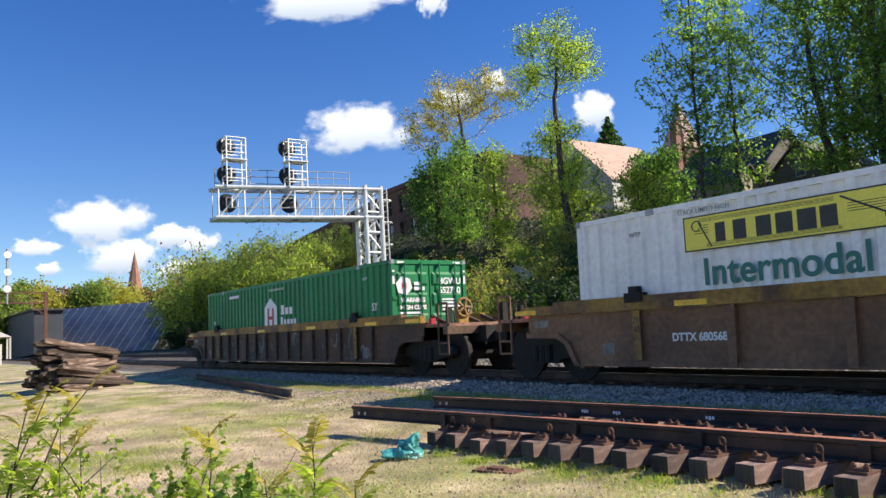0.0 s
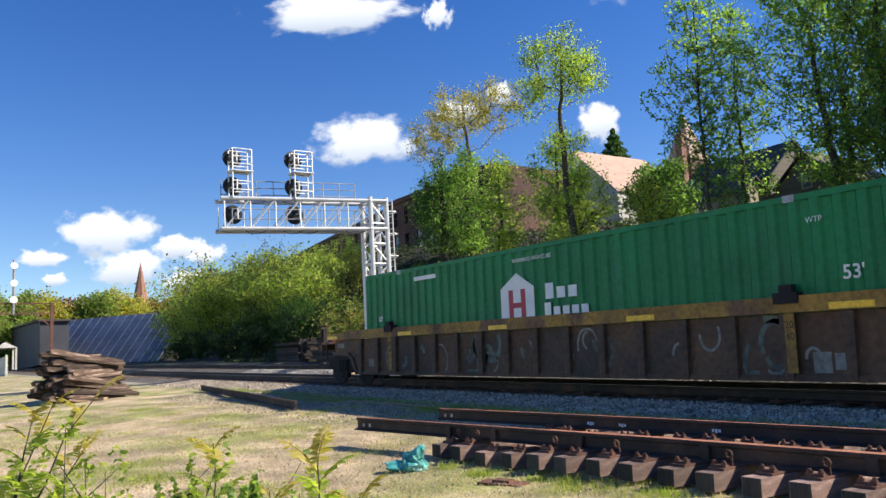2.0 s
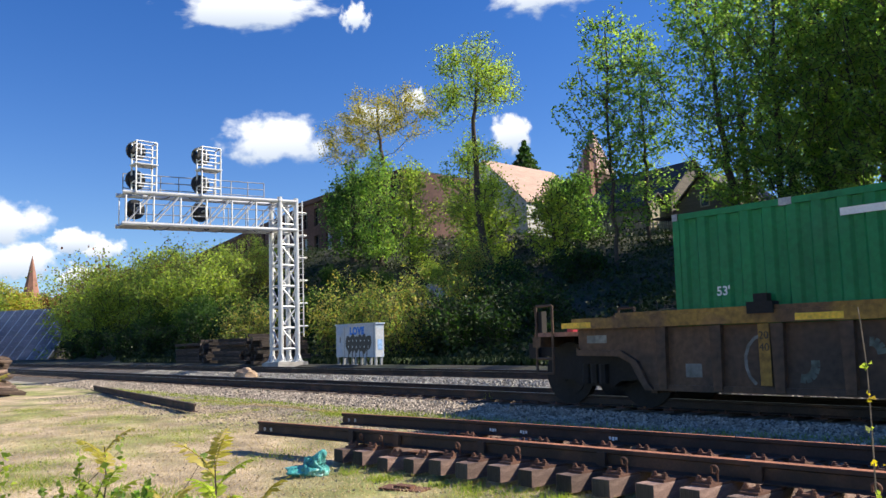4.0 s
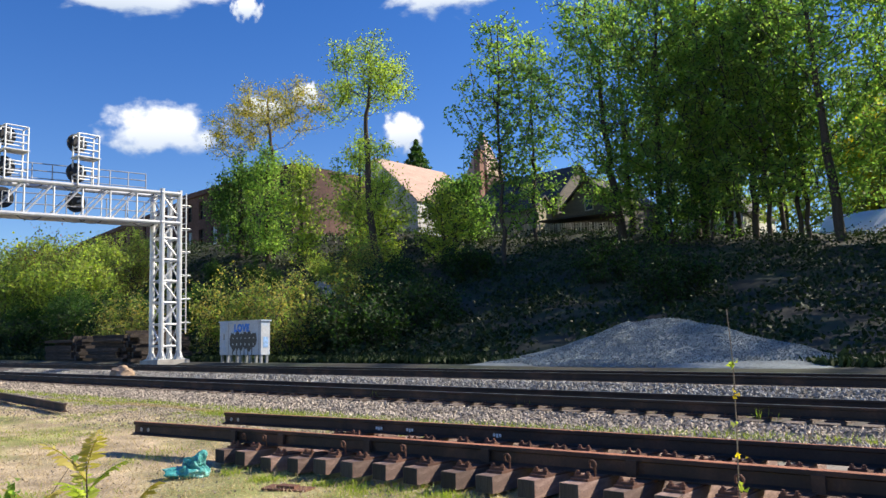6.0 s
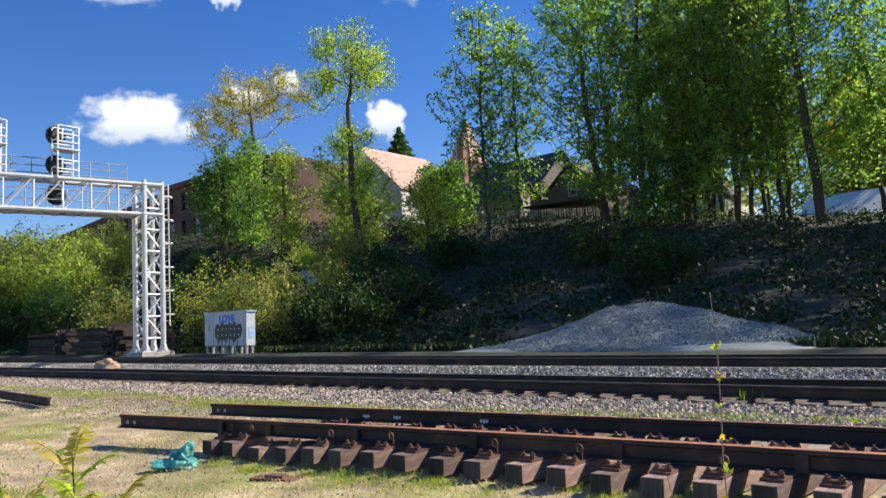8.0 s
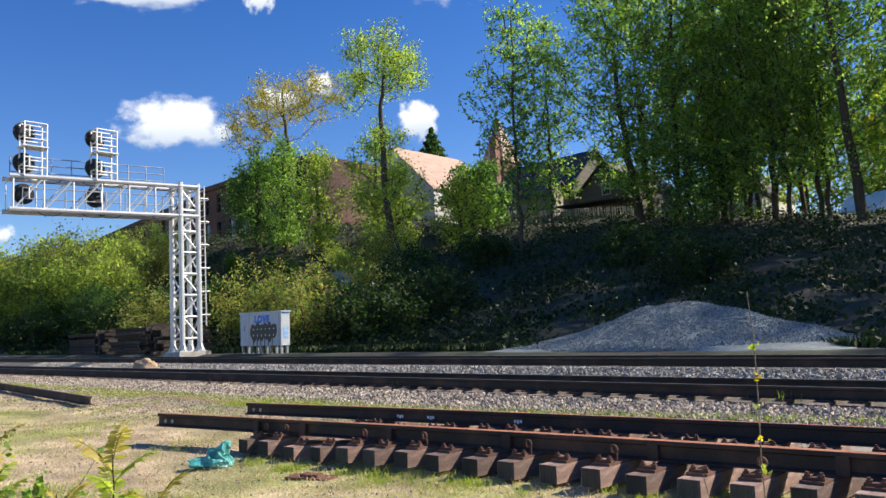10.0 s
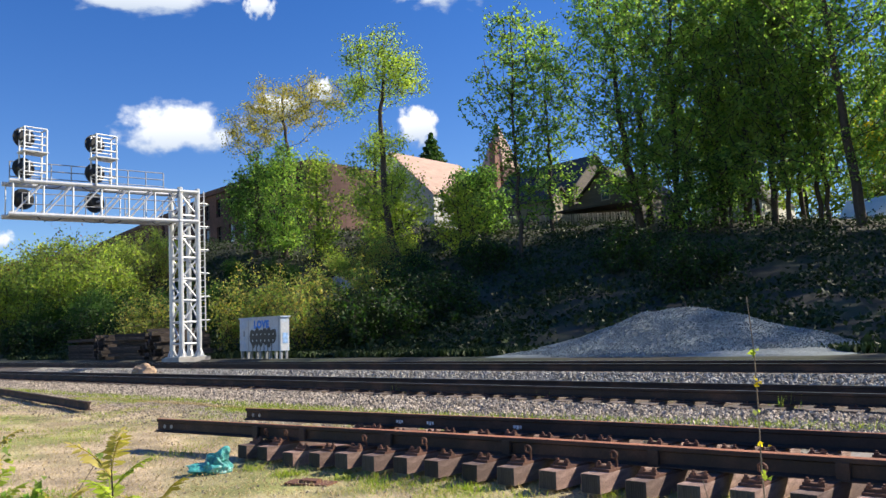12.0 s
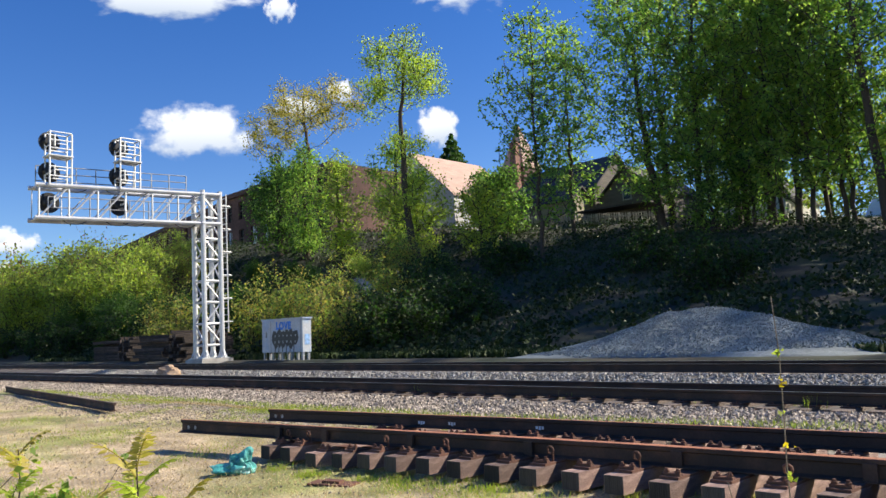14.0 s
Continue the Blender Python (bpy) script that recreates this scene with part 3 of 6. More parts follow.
def well_car(label, first, ribs, bracket, ragged, paint):
    """A well car: local x along the rails, z from the rail head."""
    car = thing("well_car", label, "rail wagon")
    for side in (-1, 1):
        y0, y1 = sorted((side * 1.30, side * 1.335))
        out = side * 1.335
        outline = [(-9.95, 1.23), (-9.95, 0.9), (-9.9, 0.86), (-8.95, 0.84), (-8.62, 0.66), (-8.42, 0.3), (-8.3, 0.18), (8.3, 0.18), (8.42, 0.3), (8.62, 0.66), (8.95, 0.84), (9.9, 0.86), (9.95, 0.9), (9.95, 1.23)]
        part("side_sheet", Shape().prism(outline, y0, y1), paint, car)
        a, c = sorted((side * 1.29, side * 1.46))
        part("top_chord", Shape().box(-10.0, 10.0, a, c, 1.24, 1.43), M_CARY, car, "faded yellow-brown top chord")
        part("deck_lip", Shape().box(-9.0, 9.0, *sorted((side * 1.27, side * 1.44)), 1.432, 1.5), M_CARY, car)
        part("bottom_sill", Shape().box(-8.3, 8.3, *sorted((side * 1.3, side * 1.40)), 0.17, 0.27), paint, car)
        part("sill_arch", Shape().prism([(8.3, 0.17), (8.47, 0.17), (8.62, 0.4), (8.75, 0.62), (9.0, 0.74), (9.95, 0.76), (9.95, 0.9), (9.9, 0.86), (8.95, 0.84), (8.62, 0.66), (8.42, 0.3)], *sorted((out, side * 1.41))), paint, car)
        part("sill_arch", Shape().prism([(-8.3, 0.17), (-8.47, 0.17), (-8.62, 0.4), (-8.75, 0.62), (-9.0, 0.74), (-9.95, 0.76), (-9.95, 0.9), (-9.9, 0.86), (-8.95, 0.84), (-8.62, 0.66), (-8.42, 0.3)], *sorted((out, side * 1.41))), paint, car)
        x = first
        post = Shape().prism([(-0.075, 0.2), (0.075, 0.2), (0.1, 1.23), (-0.1, 1.23)], *sorted((out, side * 1.43))).mesh("rib", paint)
        while x < 8.2:
            part("rib", post, None, car, m=pose(x, 0, 0))
            x += ribs
        for x in (-bracket, bracket):
            part("stacking_bracket", Shape().box(x - 0.22, x + 0.2, *sorted((side * 1.30, side * 1.50)), 1.38, 1.56).box(x - 0.1, x + 0.12, *sorted((side * 1.36, side * 1.5)), 1.56, 1.68), M_TRUCK, car, "grimy corner casting bracket")
            part("gauge_post", Shape().box(x - 0.09, x + 0.09, out * 1.075, out * 1.08, 0.3, 1.23), M_CARY, car, "yellow marker post")
            if side < 0:
                letters("20", 0.16, M_INK, car, pose(x, -1.4465, 1.0))
                letters("40", 0.16, M_INK, car, pose(x, -1.4465, 0.82))
        for x in (-9.9, -5.4, -1.2, 3.2, 7.3, 9.6):
            part("reflector", Shape().box(x - 0.35, x + 0.35, *sorted((side * 1.46, side * 1.463)), 1.26, 1.36), M_REFL, car, "yellow reflective strip")
        for x0, x1, z0, z1 in ((-9.75, -9.3, 0.98, 1.12), (6.9, 7.2, 0.35, 0.6), (-7.7, -7.4, 0.4, 0.62)):
            part("stencil", Shape().box(x0, x1, *sorted((out, side * 1.338)), z0, z1), M_GRAFL, car, "pale worn stencil panel")
    part("well_floor", Shape().box(-8.3, 8.3, -1.29, 1.29, 0.165, 0.195), M_TRUCK, car)
    for e in (-1, 1):
        part("end_bulkhead", Shape().box(*sorted((e * 8.3, e * 8.42)), -1.3, 1.3, 0.12, 1.1), paint, car)
        deck = Shape().box(*sorted((e * 8.42, e * 11.1)), -1.29, 1.29, 1.12, 1.2)
        part("end_deck", deck, M_PINK, car, "sunlit faded red end platform")
        part("centre_sill", Shape().box(*sorted((e * 8.4, e * 11.4)), -0.35, 0.35, 0.68, 1.12), M_TRUCK, car)
        part("end_sill", Shape().box(*sorted((e * 10.9, e * 11.1)), -1.35, 1.35, 0.92, 1.12), paint, car)
        part("coupler", Shape().box(*sorted((e * 11.2, e * 12.15)), -0.09, 0.09, 0.72, 0.96).box(*sorted((e * 12.05, e * 12.3)), -0.2, 0.16, 0.68, 1.0), M_TRUCK, car)
        for y in (-1.3, 1.3):
            rail = Shape()
            rail.path([(e * 10.62, y, 0.42), (e * 10.62, y, 1.72), (e * 11.04, y, 1.72), (e * 11.04, y, 0.42), (e * 10.62, y, 0.42)], 0.018)
            rail.tube((e * 10.62, y, 0.7), (e * 11.04, y, 0.7), 0.018)
            part("grab_iron", rail, paint, car, "bent steel grab irons and ladder steps")
        for x, y in ((10.98, -1.2), (10.98, 1.2), (10.4, 1.25)):
            part("stake", Shape().box(e * x - 0.06, e * x + 0.06, y - 0.07, y + 0.07, 1.2, 1.62), M_TRUCK, car, "dark upright end stake")
        for y in (-1.15, -0.55, 0.55, 1.15):
            part("brace", Shape().beam((e * 9.95, y, 1.2), (e * 9.2, y, 1.42), 0.08, 0.1), paint, car)
        wheel_handle = Shape()
        if e > 0:
            ring = [(11.02, -0.75 + 0.23 * math.cos(a), 1.6 + 0.23 * math.sin(a)) for a in [i * math.tau / 16 for i in range(17)]]
            wheel_handle.pipe(ring, [0.035] * 17)
            for i in range(5):
                a = i * math.tau / 5
                wheel_handle.tube((11.02, -0.75, 1.6), (11.02, -0.75 + 0.23 * math.cos(a), 1.6 + 0.23 * math.sin(a)), 0.03, k=6)
            wheel_handle.box(10.8, 11.0, -0.9, -0.6, 1.2, 1.62)
            part("brake_wheel", wheel_handle, M_CARY, car, "rusty yellow handbrake wheel")
        hose = Shape().path([(e * 11.7, 0.4, 0.8), (e * 11.85, 0.42, 0.45), (e * 12.0, 0.3, 0.3), (e * 12.2, 0.1, 0.35)], 0.025)
        part("air_hose", hose, M_BLACK, car)
        part("marker_lamp", Shape().box(e * 10.2 - 0.07, e * 10.2 + 0.07, -1.28, -1.14, 1.2, 1.36), M_RED, car, "small red marker lamp")
        part("side_frame", FRAME_MESH, None, car, "grimy truck side frame", m=pose(e * 9.75, 0, 0))
        for w in (-0.89, 0.89):
            rolling.append((part("wheelset", WHEELS, None, car), e * 9.75 + w))
    if ragged:
        rnd = random.Random(5)
        for i in range(30):
            x, z, r, turn = rnd.uniform(-6.6, 6.6), rnd.uniform(0.45, 0.95), rnd.uniform(0.14, 0.42), rnd.uniform(0, 6.3)
            bend = [(x + 0.8 * r * math.cos(turn + k * 0.42), min(1.16, max(0.29, z + r * math.sin(turn + k * 0.42)))) for k in range(rnd.randint(5, 10))]
            g = Shape()
            for (xa, za), (xb, zb) in zip(bend, bend[1:]):
                g.beam((xa, -1.3362, za), (xb, -1.3362, zb), 0.002, 0.05 + 0.04 * (i % 3))
            part("graffiti", g, M_GRAF if i % 3 else M_GRAFL, car, "faded grey-green spray paint")
        for x0, x1, z0, z1 in ((6.55, 6.85, 0.3, 0.62),):
            part("stencil", Shape().box(x0, x1, -1.339, -1.336, z0, z1), M_GRAFL, car)
    return car


def box_container(label, colour, door_mat, frame_label):
    """A 53 ft container: local x along, z from its floor, doors at +x."""
    H, L, W = 2.9, 8.075, 1.3
    c = thing("shipping_container", label, "shipping container")
    for side in (-1, 1):
        y, outline = side * W, []
        x = -L + 0.22
        pts = [(-L + 0.1, 0.0)]
        while x < L - 0.3:
            pts += [(x, 0.0), (x + 0.05, -0.05), (x + 0.19, -0.05), (x + 0.24, 0.0)]
            x += 0.38
        pts.append((L - 0.1, 0.0))
        s = Shape()
        v = []
        for px, d in pts:
            yy = side * (W - 0.012 + d)
            v += [(px, yy, 0.12), (px, yy, H - 0.1), (px, yy - side * 0.02, 0.12), (px, yy - side * 0.02, H - 0.1)]
        f = []
        for i in range(len(pts) - 1):
            a, b = i * 4, i * 4 + 4
            f += [(a, b, b + 1, a + 1), (a + 2, a + 3, b + 3, b + 2)]
        s.add(v, f)
        part("side_panel", s, colour, c, "corrugated side panel")
        part("top_rail", Shape().box(-L, L, *sorted((side * (W - 0.05), side * W)), H - 0.1, H), colour, c)
        part("bottom_rail", Shape().box(-L, L, *sorted((side * (W - 0.05), side * W)), 0, 0.14), colour, c)
    part("roof", Shape().box(-L + 0.05, L - 0.05, -W + 0.05, W - 0.05, H - 0.04, H - 0.01), colour, c)
    part("floor", Shape().box(-L + 0.05, L - 0.05, -W + 0.05, W - 0.05, 0.02, 0.1), M_TRUCK, c)
    part("front_wall", Shape().box(-L + 0.02, -L + 0.08, -W + 0.04, W - 0.04, 0.1, H - 0.1), colour, c)
    for e in (-1, 1):
        fr = Shape()
        for side in (-1, 1):
            fr.box(*sorted((e * L, e * (L - 0.12))), *sorted((side * W, side * (W - 0.12))), 0, H)
        fr.box(*sorted((e * L, e * (L - 0.1))), -W, W, H - 0.12, H).box(*sorted((e * L, e * (L - 0.1))), -W, W, 0, 0.14)
        part("frame", fr, door_mat, c)
    for x in (-L, -6.1, 6.1, L):
        for side in (-1, 1):
            for z in (0, H - 0.11):
                cast = Shape().box(max(-L - 0.004, x - 0.1), min(L + 0.004, x + 0.1), *sorted((side * (W - 0.1), side * (W + 0.006))), z - (0.004 if z == 0 else 0), z + 0.115)
                part("corner_casting", cast, M_GREY, c, "worn grey corner casting")
    for side in (-1, 1):
        y0, y1 = sorted((side * 0.02, side * (W - 0.13)))
        dr = Shape().box(L - 0.07, L - 0.03, y0, y1, 0.15, H - 0.13)
        for z in (0.55, 1.15, 1.75, 2.35):
            dr.add([(L - 0.03, y0 + 0.06, z - 0.2), (L - 0.03, y1 - 0.06, z - 0.2), (L + 0.012, y0 + 0.1, z - 0.13), (L + 0.012, y1 - 0.1, z - 0.13),
                    (L + 0.012, y0 + 0.1, z + 0.13), (L + 0.012, y1 - 0.1, z + 0.13), (L - 0.03, y0 + 0.06, z + 0.2), (L - 0.03, y1 - 0.06, z + 0.2)],
                   [(0, 1, 3, 2), (2, 3, 5, 4), (4, 5, 7, 6), (0, 2, 4, 6), (1, 7, 5, 3)])
        d = part("door", dr, door_mat, c, "ribbed end door")
        for yy in (0.32, 0.88):
            bar = Shape().tube((L + 0.045, side * yy, 0.1), (L + 0.045, side * yy, H - 0.06), 0.015)
            for z in (0.2, 1.1, 2.75):
                bar.box(L + 0.0, L + 0.05, side * yy - 0.035, side * yy + 0.035, z - 0.04, z + 0.04)
            part("lock_rod", bar, door_mat, d, "painted locking rod")
        for z in (0.4, 1.1, 1.8, 2.5):
            part("hinge", Shape().box(L - 0.03, L + 0.03, *sorted((side * (W - 0.16), side * (W - 0.02))), z - 0.04, z + 0.04), door_mat, d)
    return c


def door_sign(words, size, parent, y, z, L=8.09):
    return letters(words, size, M_MARK, parent, pose(L, y, z, 0, 0, 90), bold=0.008)


car_b = well_car("rusty brown well car with spray-painted ribbed sides", -8.1, 1.02, 6.26, True, M_CAR)
car_a = well_car("faded yellow-brown well car with wide ribbed sides", -4.63, 2.05, 6.7, False, M_CARB)
letters("DTTX 680568", 0.2, M_MARK, car_a, pose(-5.36, -1.3375, 0.64), bold=0.006)
green = box_container("green corrugated container with white markings, riding in the well", M_GREEN, M_GREEN, "")
white = box_container("white corrugated container with a yellow sign panel", M_WHITE, M_WHITE, "")

SY = -1.3025
# green container: house-shaped badge, two lines of bars for the firm's name, small marks
badge = Shape().prism([(-0.6, 0), (0.6, 0), (0.6, 0.74), (0, 1.08), (-0.6, 0.74)], -0.004, 0)
part("badge", badge, M_MARK, green, "white house-shaped badge", m=pose(-0.85, SY, 1.24))
bars = Shape().box(-0.3, -0.14, -0.004, 0, 0.0, 0.7).box(0.14, 0.3, -0.004, 0, 0.0, 0.7).box(-0.14, 0.14, -0.004, 0, 0.28, 0.4)
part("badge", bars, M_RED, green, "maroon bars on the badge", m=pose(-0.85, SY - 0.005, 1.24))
for x0, x1, z0, z1 in ((0.14, 1.23, 1.66, 2.0), (0.09, 1.53, 1.24, 1.58)):
    n = 3 if z0 > 1.6 else 5
    for i in range(n):
        w = (x1 - x0) / n
        part("name_bar", Shape().box(x0 + i * w, x0 + i * w + w * 0.72, SY - 0.004, SY, z0, z1 - (0.1 if i else 0)), M_MARK, green)
letters("53'", 0.3, M_MARK, green, pose(7.06, SY, 1.5), bold=0.004)
letters("53'", 0.2, M_MARK, green, pose(-7.2, SY, 1.5), bold=0.004)
letters("WTP", 0.13, M_MARK, green, pose(6.5, SY, 2.42))
letters("WARNING HIGH CUBE", 0.13, M_MARK, green, pose(-0.3, SY, 2.56))
part("stencil_bar", Shape().box(-5.3, -4.2, SY - 0.003, SY, 2.52, 2.63), M_MARK, green)
door_sign("HGWU", 0.26, green, 0.68, 2.2)
door_sign("652750", 0.26, green, 0.68, 1.93)
door_sign("WARNING", 0.17, green, -0.6, 1.68)
door_sign("HIGH CUBE", 0.17, green, -0.6, 1.47)
door_sign("53'", 0.22, green, 0.95, 1.32)
part("badge", Shape().tube((8.09, -0.9, 2.15), (8.096, -0.9, 2.15), 0.2, k=6), M_MARK, green, "white hexagonal badge")
part("badge", Shape().box(8.096, 8.1, -0.98, -0.94, 2.06, 2.24).box(8.096, 8.1, -0.86, -0.82, 2.06, 2.24).box(8.096, 8.1, -0.94, -0.86, 2.13, 2.17), M_RED, green)
for y0, y1, z0, z1 in ((-0.56, -0.3, 2.16, 2.26), (-0.56, -0.2, 2.02, 2.12), (0.4, 0.9, 1.72, 1.77), (0.4, 1.05, 1.62, 1.68), (0.4, 1.05, 1.52, 1.58), (0.4, 0.8, 1.42, 1.48), (-1.05, -0.3, 1.34, 1.4)):
    part("stencil_bar", Shape().box(8.09, 8.094, y0, y1, z0, z1), M_MARK, green)
part("marker_tape", Shape().box(8.077, 8.08, -1.27, -1.2, 2.2, 2.6).box(8.077, 8.08, 1.2, 1.27, 2.2, 2.6).box(8.077, 8.08, -1.1, -0.85, 2.8, 2.86).box(8.077, 8.08, 0.85, 1.1, 2.8, 2.86), M_MARK, green)
for z in (0.42, 0.72, 2.62):
    for y0 in (-1.12, 0.1):
        part("reflective_strip", Shape().box(8.014 if z > 2.5 else 8.089, 8.018 if z > 2.5 else 8.093, y0, y0 + 1.0, z, z + 0.1), M_MARK, green, "white reflective strip")
# white container: yellow sign panel with the firm's name as bars, and the word below
part("sign_panel", Shape().box(-5.33, -1.0, SY - 0.004, SY, 2.0, 2.62), M_YELLOW, white, "yellow sign panel with a black border")
edge = Shape()
for x0, x1, z0, z1 in ((-5.33, -1.0, 2.595, 2.62), (-5.33, -1.0, 2.0, 2.025), (-5.33, -5.305, 2.0, 2.62), (-1.025, -1.0, 2.0, 2.62)):
    edge.box(x0, x1, SY - 0.007, SY - 0.004, z0, z1)
for i in range(4):
    edge.box(-4.85, -2.4, SY - 0.007, SY - 0.004, 2.055 + i * 0.018, 2.061 + i * 0.018).box(-5.0, -2.5, SY - 0.007, SY - 0.004, 2.5 + i * 0.018, 2.506 + i * 0.018)
    edge.box(-5.1 + 0.04 * i, -4.8, SY - 0.007, SY - 0.004, 2.3 + i * 0.045, 2.31 + i * 0.045).box(-2.3, -1.7 + 0.05 * i, SY - 0.007, SY - 0.004, 2.3 + i * 0.04, 2.31 + i * 0.04)
edge.beam((-5.0, SY - 0.0055, 2.5), (-4.75, SY - 0.0055, 2.05), 0.003, 0.03).beam((-2.4, SY - 0.0055, 2.55), (-1.6, SY - 0.0055, 2.15), 0.003, 0.03)
for cx, cz in ((-5.05, 2.44), (-1.65, 2.18)):
    edge.path([(cx + 0.1 * math.cos(a), SY - 0.005, cz + 0.09 * math.sin(a)) for a in [i * 0.6 for i in range(10)]], 0.008)
part("sign_border", edge, M_INK, white)
for x0, x1 in ((-4.66, -4.46), (-4.3, -4.05), (-3.86, -3.58), (-3.5, -3.2), (-3.12, -2.8), (-2.74, -2.46)):
    part("name_bar", Shape().box(x0, x1, SY - 0.008, SY - 0.004, 2.12, 2.45), M_INK, white, "black bar of the sign's name")
letters("Intermodal", 0.66, M_TEAL, white, pose(-3.48, SY, 1.4), bold=0.012, spread=1.03)
letters("STACK LIMIT 9 HIGH", 0.12, M_GREY, white, pose(-4.9, SY, 2.68), bold=0.001)
letters("WTP", 0.13, M_INK, white, pose(-6.5, SY, 2.42))

# ---- plants ----
def quads(points, size, rnd, flat=0.0, long=1.0):
    """Leaf clumps: bent diamonds of about that size at the points."""
    n = len(points)
    a = rnd.normal(size=(n, 3))
    a[:, 2] *= 1 - flat
    a /= np.linalg.norm(a, axis=1)[:, None]
    b = np.cross(a, rnd.normal(size=(n, 3)))
    b /= np.linalg.norm(b, axis=1)[:, None] + 1e-9
    s = size * rnd.uniform(0.55, 1.35, (n, 1))
    droop = np.cross(a, b) * s * 0.25
    v = np.stack([points - a * s * 0.5 * long, points - b * s * 0.36 + droop, points + a * s * 0.5 * long, points + b * s * 0.36 + droop], 1).reshape(-1, 3)
    return v


def leaf_mesh(name, v, material):
    me = bpy.data.meshes.new(name)
    n = len(v) // 4
    me.vertices.add(len(v))
    me.vertices.foreach_set("co", v.astype(np.float32).ravel())
    me.loops.add(4 * n)
    me.loops.foreach_set("vertex_index", np.arange(4 * n, dtype=np.int32))
    me.polygons.add(n)
    me.polygons.foreach_set("loop_start", np.arange(0, 4 * n, 4, dtype=np.int32))
    me.polygons.foreach_set("loop_total", np.full(n, 4, dtype=np.int32))
    me.materials.append(material)
    me.update(calc_edges=True)
    return me


def grown(name, label, line, girth, blobs, kinds, count, size, seed, fuzz=0.4, low=0.25, category="tree"):
    """A tree: a trunk along a line, branches reaching for points spread through the crown's lobes, leaf clumps on their ends."""
    rnd = np.random.default_rng(seed)
    t = thing(name, label, category)
    line = np.array(line, float)
    if line.shape[1] == 2:
        line = np.stack([line[:, 0], 0 * line[:, 0], line[:, 1]], 1)
    at_k = np.linspace(0, len(line) - 1, 15)
    trunk = np.stack([np.interp(at_k, range(len(line)), line[:, i]) for i in range(3)], 1)
    trunk[1:] += rnd.normal(size=(14, 3)) * [0.1, 0.1, 0.02]
    trunk[0, 2] -= 0.7
    pos, up, n = np.zeros((9000, 3)), [-1] + list(range(14)), 15
    pos[:15] = trunk
    goals = []
    for c, r, k in blobs:
        d = rnd.normal(size=(k, 3))
        d /= np.linalg.norm(d, axis=1)[:, None]
        goals.append(np.array(c) + np.array(r) * d * np.sqrt(rnd.uniform(0.08, 1, (k, 1))))
    goals = np.concatenate(goals)
    goals = goals[goals[:, 2] > 0.4]
    near = np.linalg.norm(goals[:, None] - trunk[None], axis=2).min(1)
    first = int(15 * low)
    for q in goals[np.argsort(near)]:
        a = pos[first:n]
        far_off = np.linalg.norm(a - q, axis=1) + 1.3 * np.maximum(0, a[:, 2] - q[2] + 0.35 * np.hypot(a[:, 0] - q[0], a[:, 1] - q[1]))
        j = int(np.argmin(far_off)) + first
        p = pos[j].copy()
        ln = np.linalg.norm(q - p)
        m = max(2, int(ln / 0.8))
        last = j
        for i in range(1, m + 1):
            k = i / m
            e = p + (q - p) * k + rnd.normal(size=3) * 0.05 * ln * math.sin(math.pi * k) - np.array([0, 0, 0.1 * ln * math.sin(math.pi * k)])
            pos[n] = e
            up.append(last)
            last = n
            n += 1
    load = np.ones(n)
    for i in range(n - 1, 0, -1):
        load[up[i]] += load[i] * (0.45 if i > 14 else 0)
    thick = 0.011 * load ** 0.5 + 0.006
    thick[:15] = girth * (1.15 - 0.85 * np.linspace(0, 1, 15))
    thick = np.minimum(thick, girth * 0.62 + (np.arange(n) < 15) * girth)
    wood = Shape()
    for i in range(1, n):
        r0 = thick[up[i]] if up[i] > 14 or i < 15 else thick[i] * 1.15
        wood.tube(pos[up[i]], pos[i], float(r0), float(thick[i]), k=9 if i < 15 else 5 if thick[i] > 0.035 else 4, cap=False)
    me = wood.quick("trunk", M_BARK)
    me.polygons.foreach_set("use_smooth", [True] * len(me.polygons))
    part("trunk", me, None, t, "grey-brown trunk and limbs")
    ends = pos[15:n][load[15:] < 2.6]
    pts = ends[rnd.integers(0, len(ends), count)] + rnd.normal(size=(count, 3)) * fuzz * np.array([1, 1, 0.7])
    lo = 0
    for m, share in kinds:
        hi = lo + int(count * share)
        part("crown", leaf_mesh("crown", quads(pts[lo:hi], size, rnd, 0.3), m), None, t)
        lo = hi
    return t


def leafy(name, label, height, wide, low, kinds, count, size, seed, girth=0.2, lean=0.0, fuzz=0.4, tips=46, lobes=7):
    """A tree with an ordinary uneven crown between low * height and its top."""
    rnd = np.random.default_rng(seed + 500)
    blobs = []
    for i in range(lobes):
        k = i / (lobes - 1)
        w = wide * (0.45 + 0.55 * math.sin(math.pi * (0.2 + 0.68 * k)))
        a = i * 2.4 + rnd.uniform(-0.6, 0.6)
        off = w * rnd.uniform(0.3, 0.6) * (1 if i < lobes - 1 else 0.2)
        z = height * (low + (1 - low) * (0.08 + 0.8 * k))
        blobs.append(((lean * z / height + off * math.cos(a), off * math.sin(a), z), (w * 0.72, w * 0.72, height * (1 - low) * 0.5 / math.sqrt(lobes)), tips))
    line = [(0, 0), (lean * 0.3 + rnd.uniform(-0.2, 0.2), height * 0.3), (lean * 0.55 + rnd.uniform(-0.3, 0.3), height * 0.55), (lean, height * 0.94)]
    return grown(name, label, line, girth, blobs, kinds, count, size, seed, fuzz, low * 0.7)


def stand(ob, x, y, turn=0, sink=0.0):
    ob.matrix_basis = pose(x, y, ground(x, y) - sink, 0, 0, turn)
    return ob


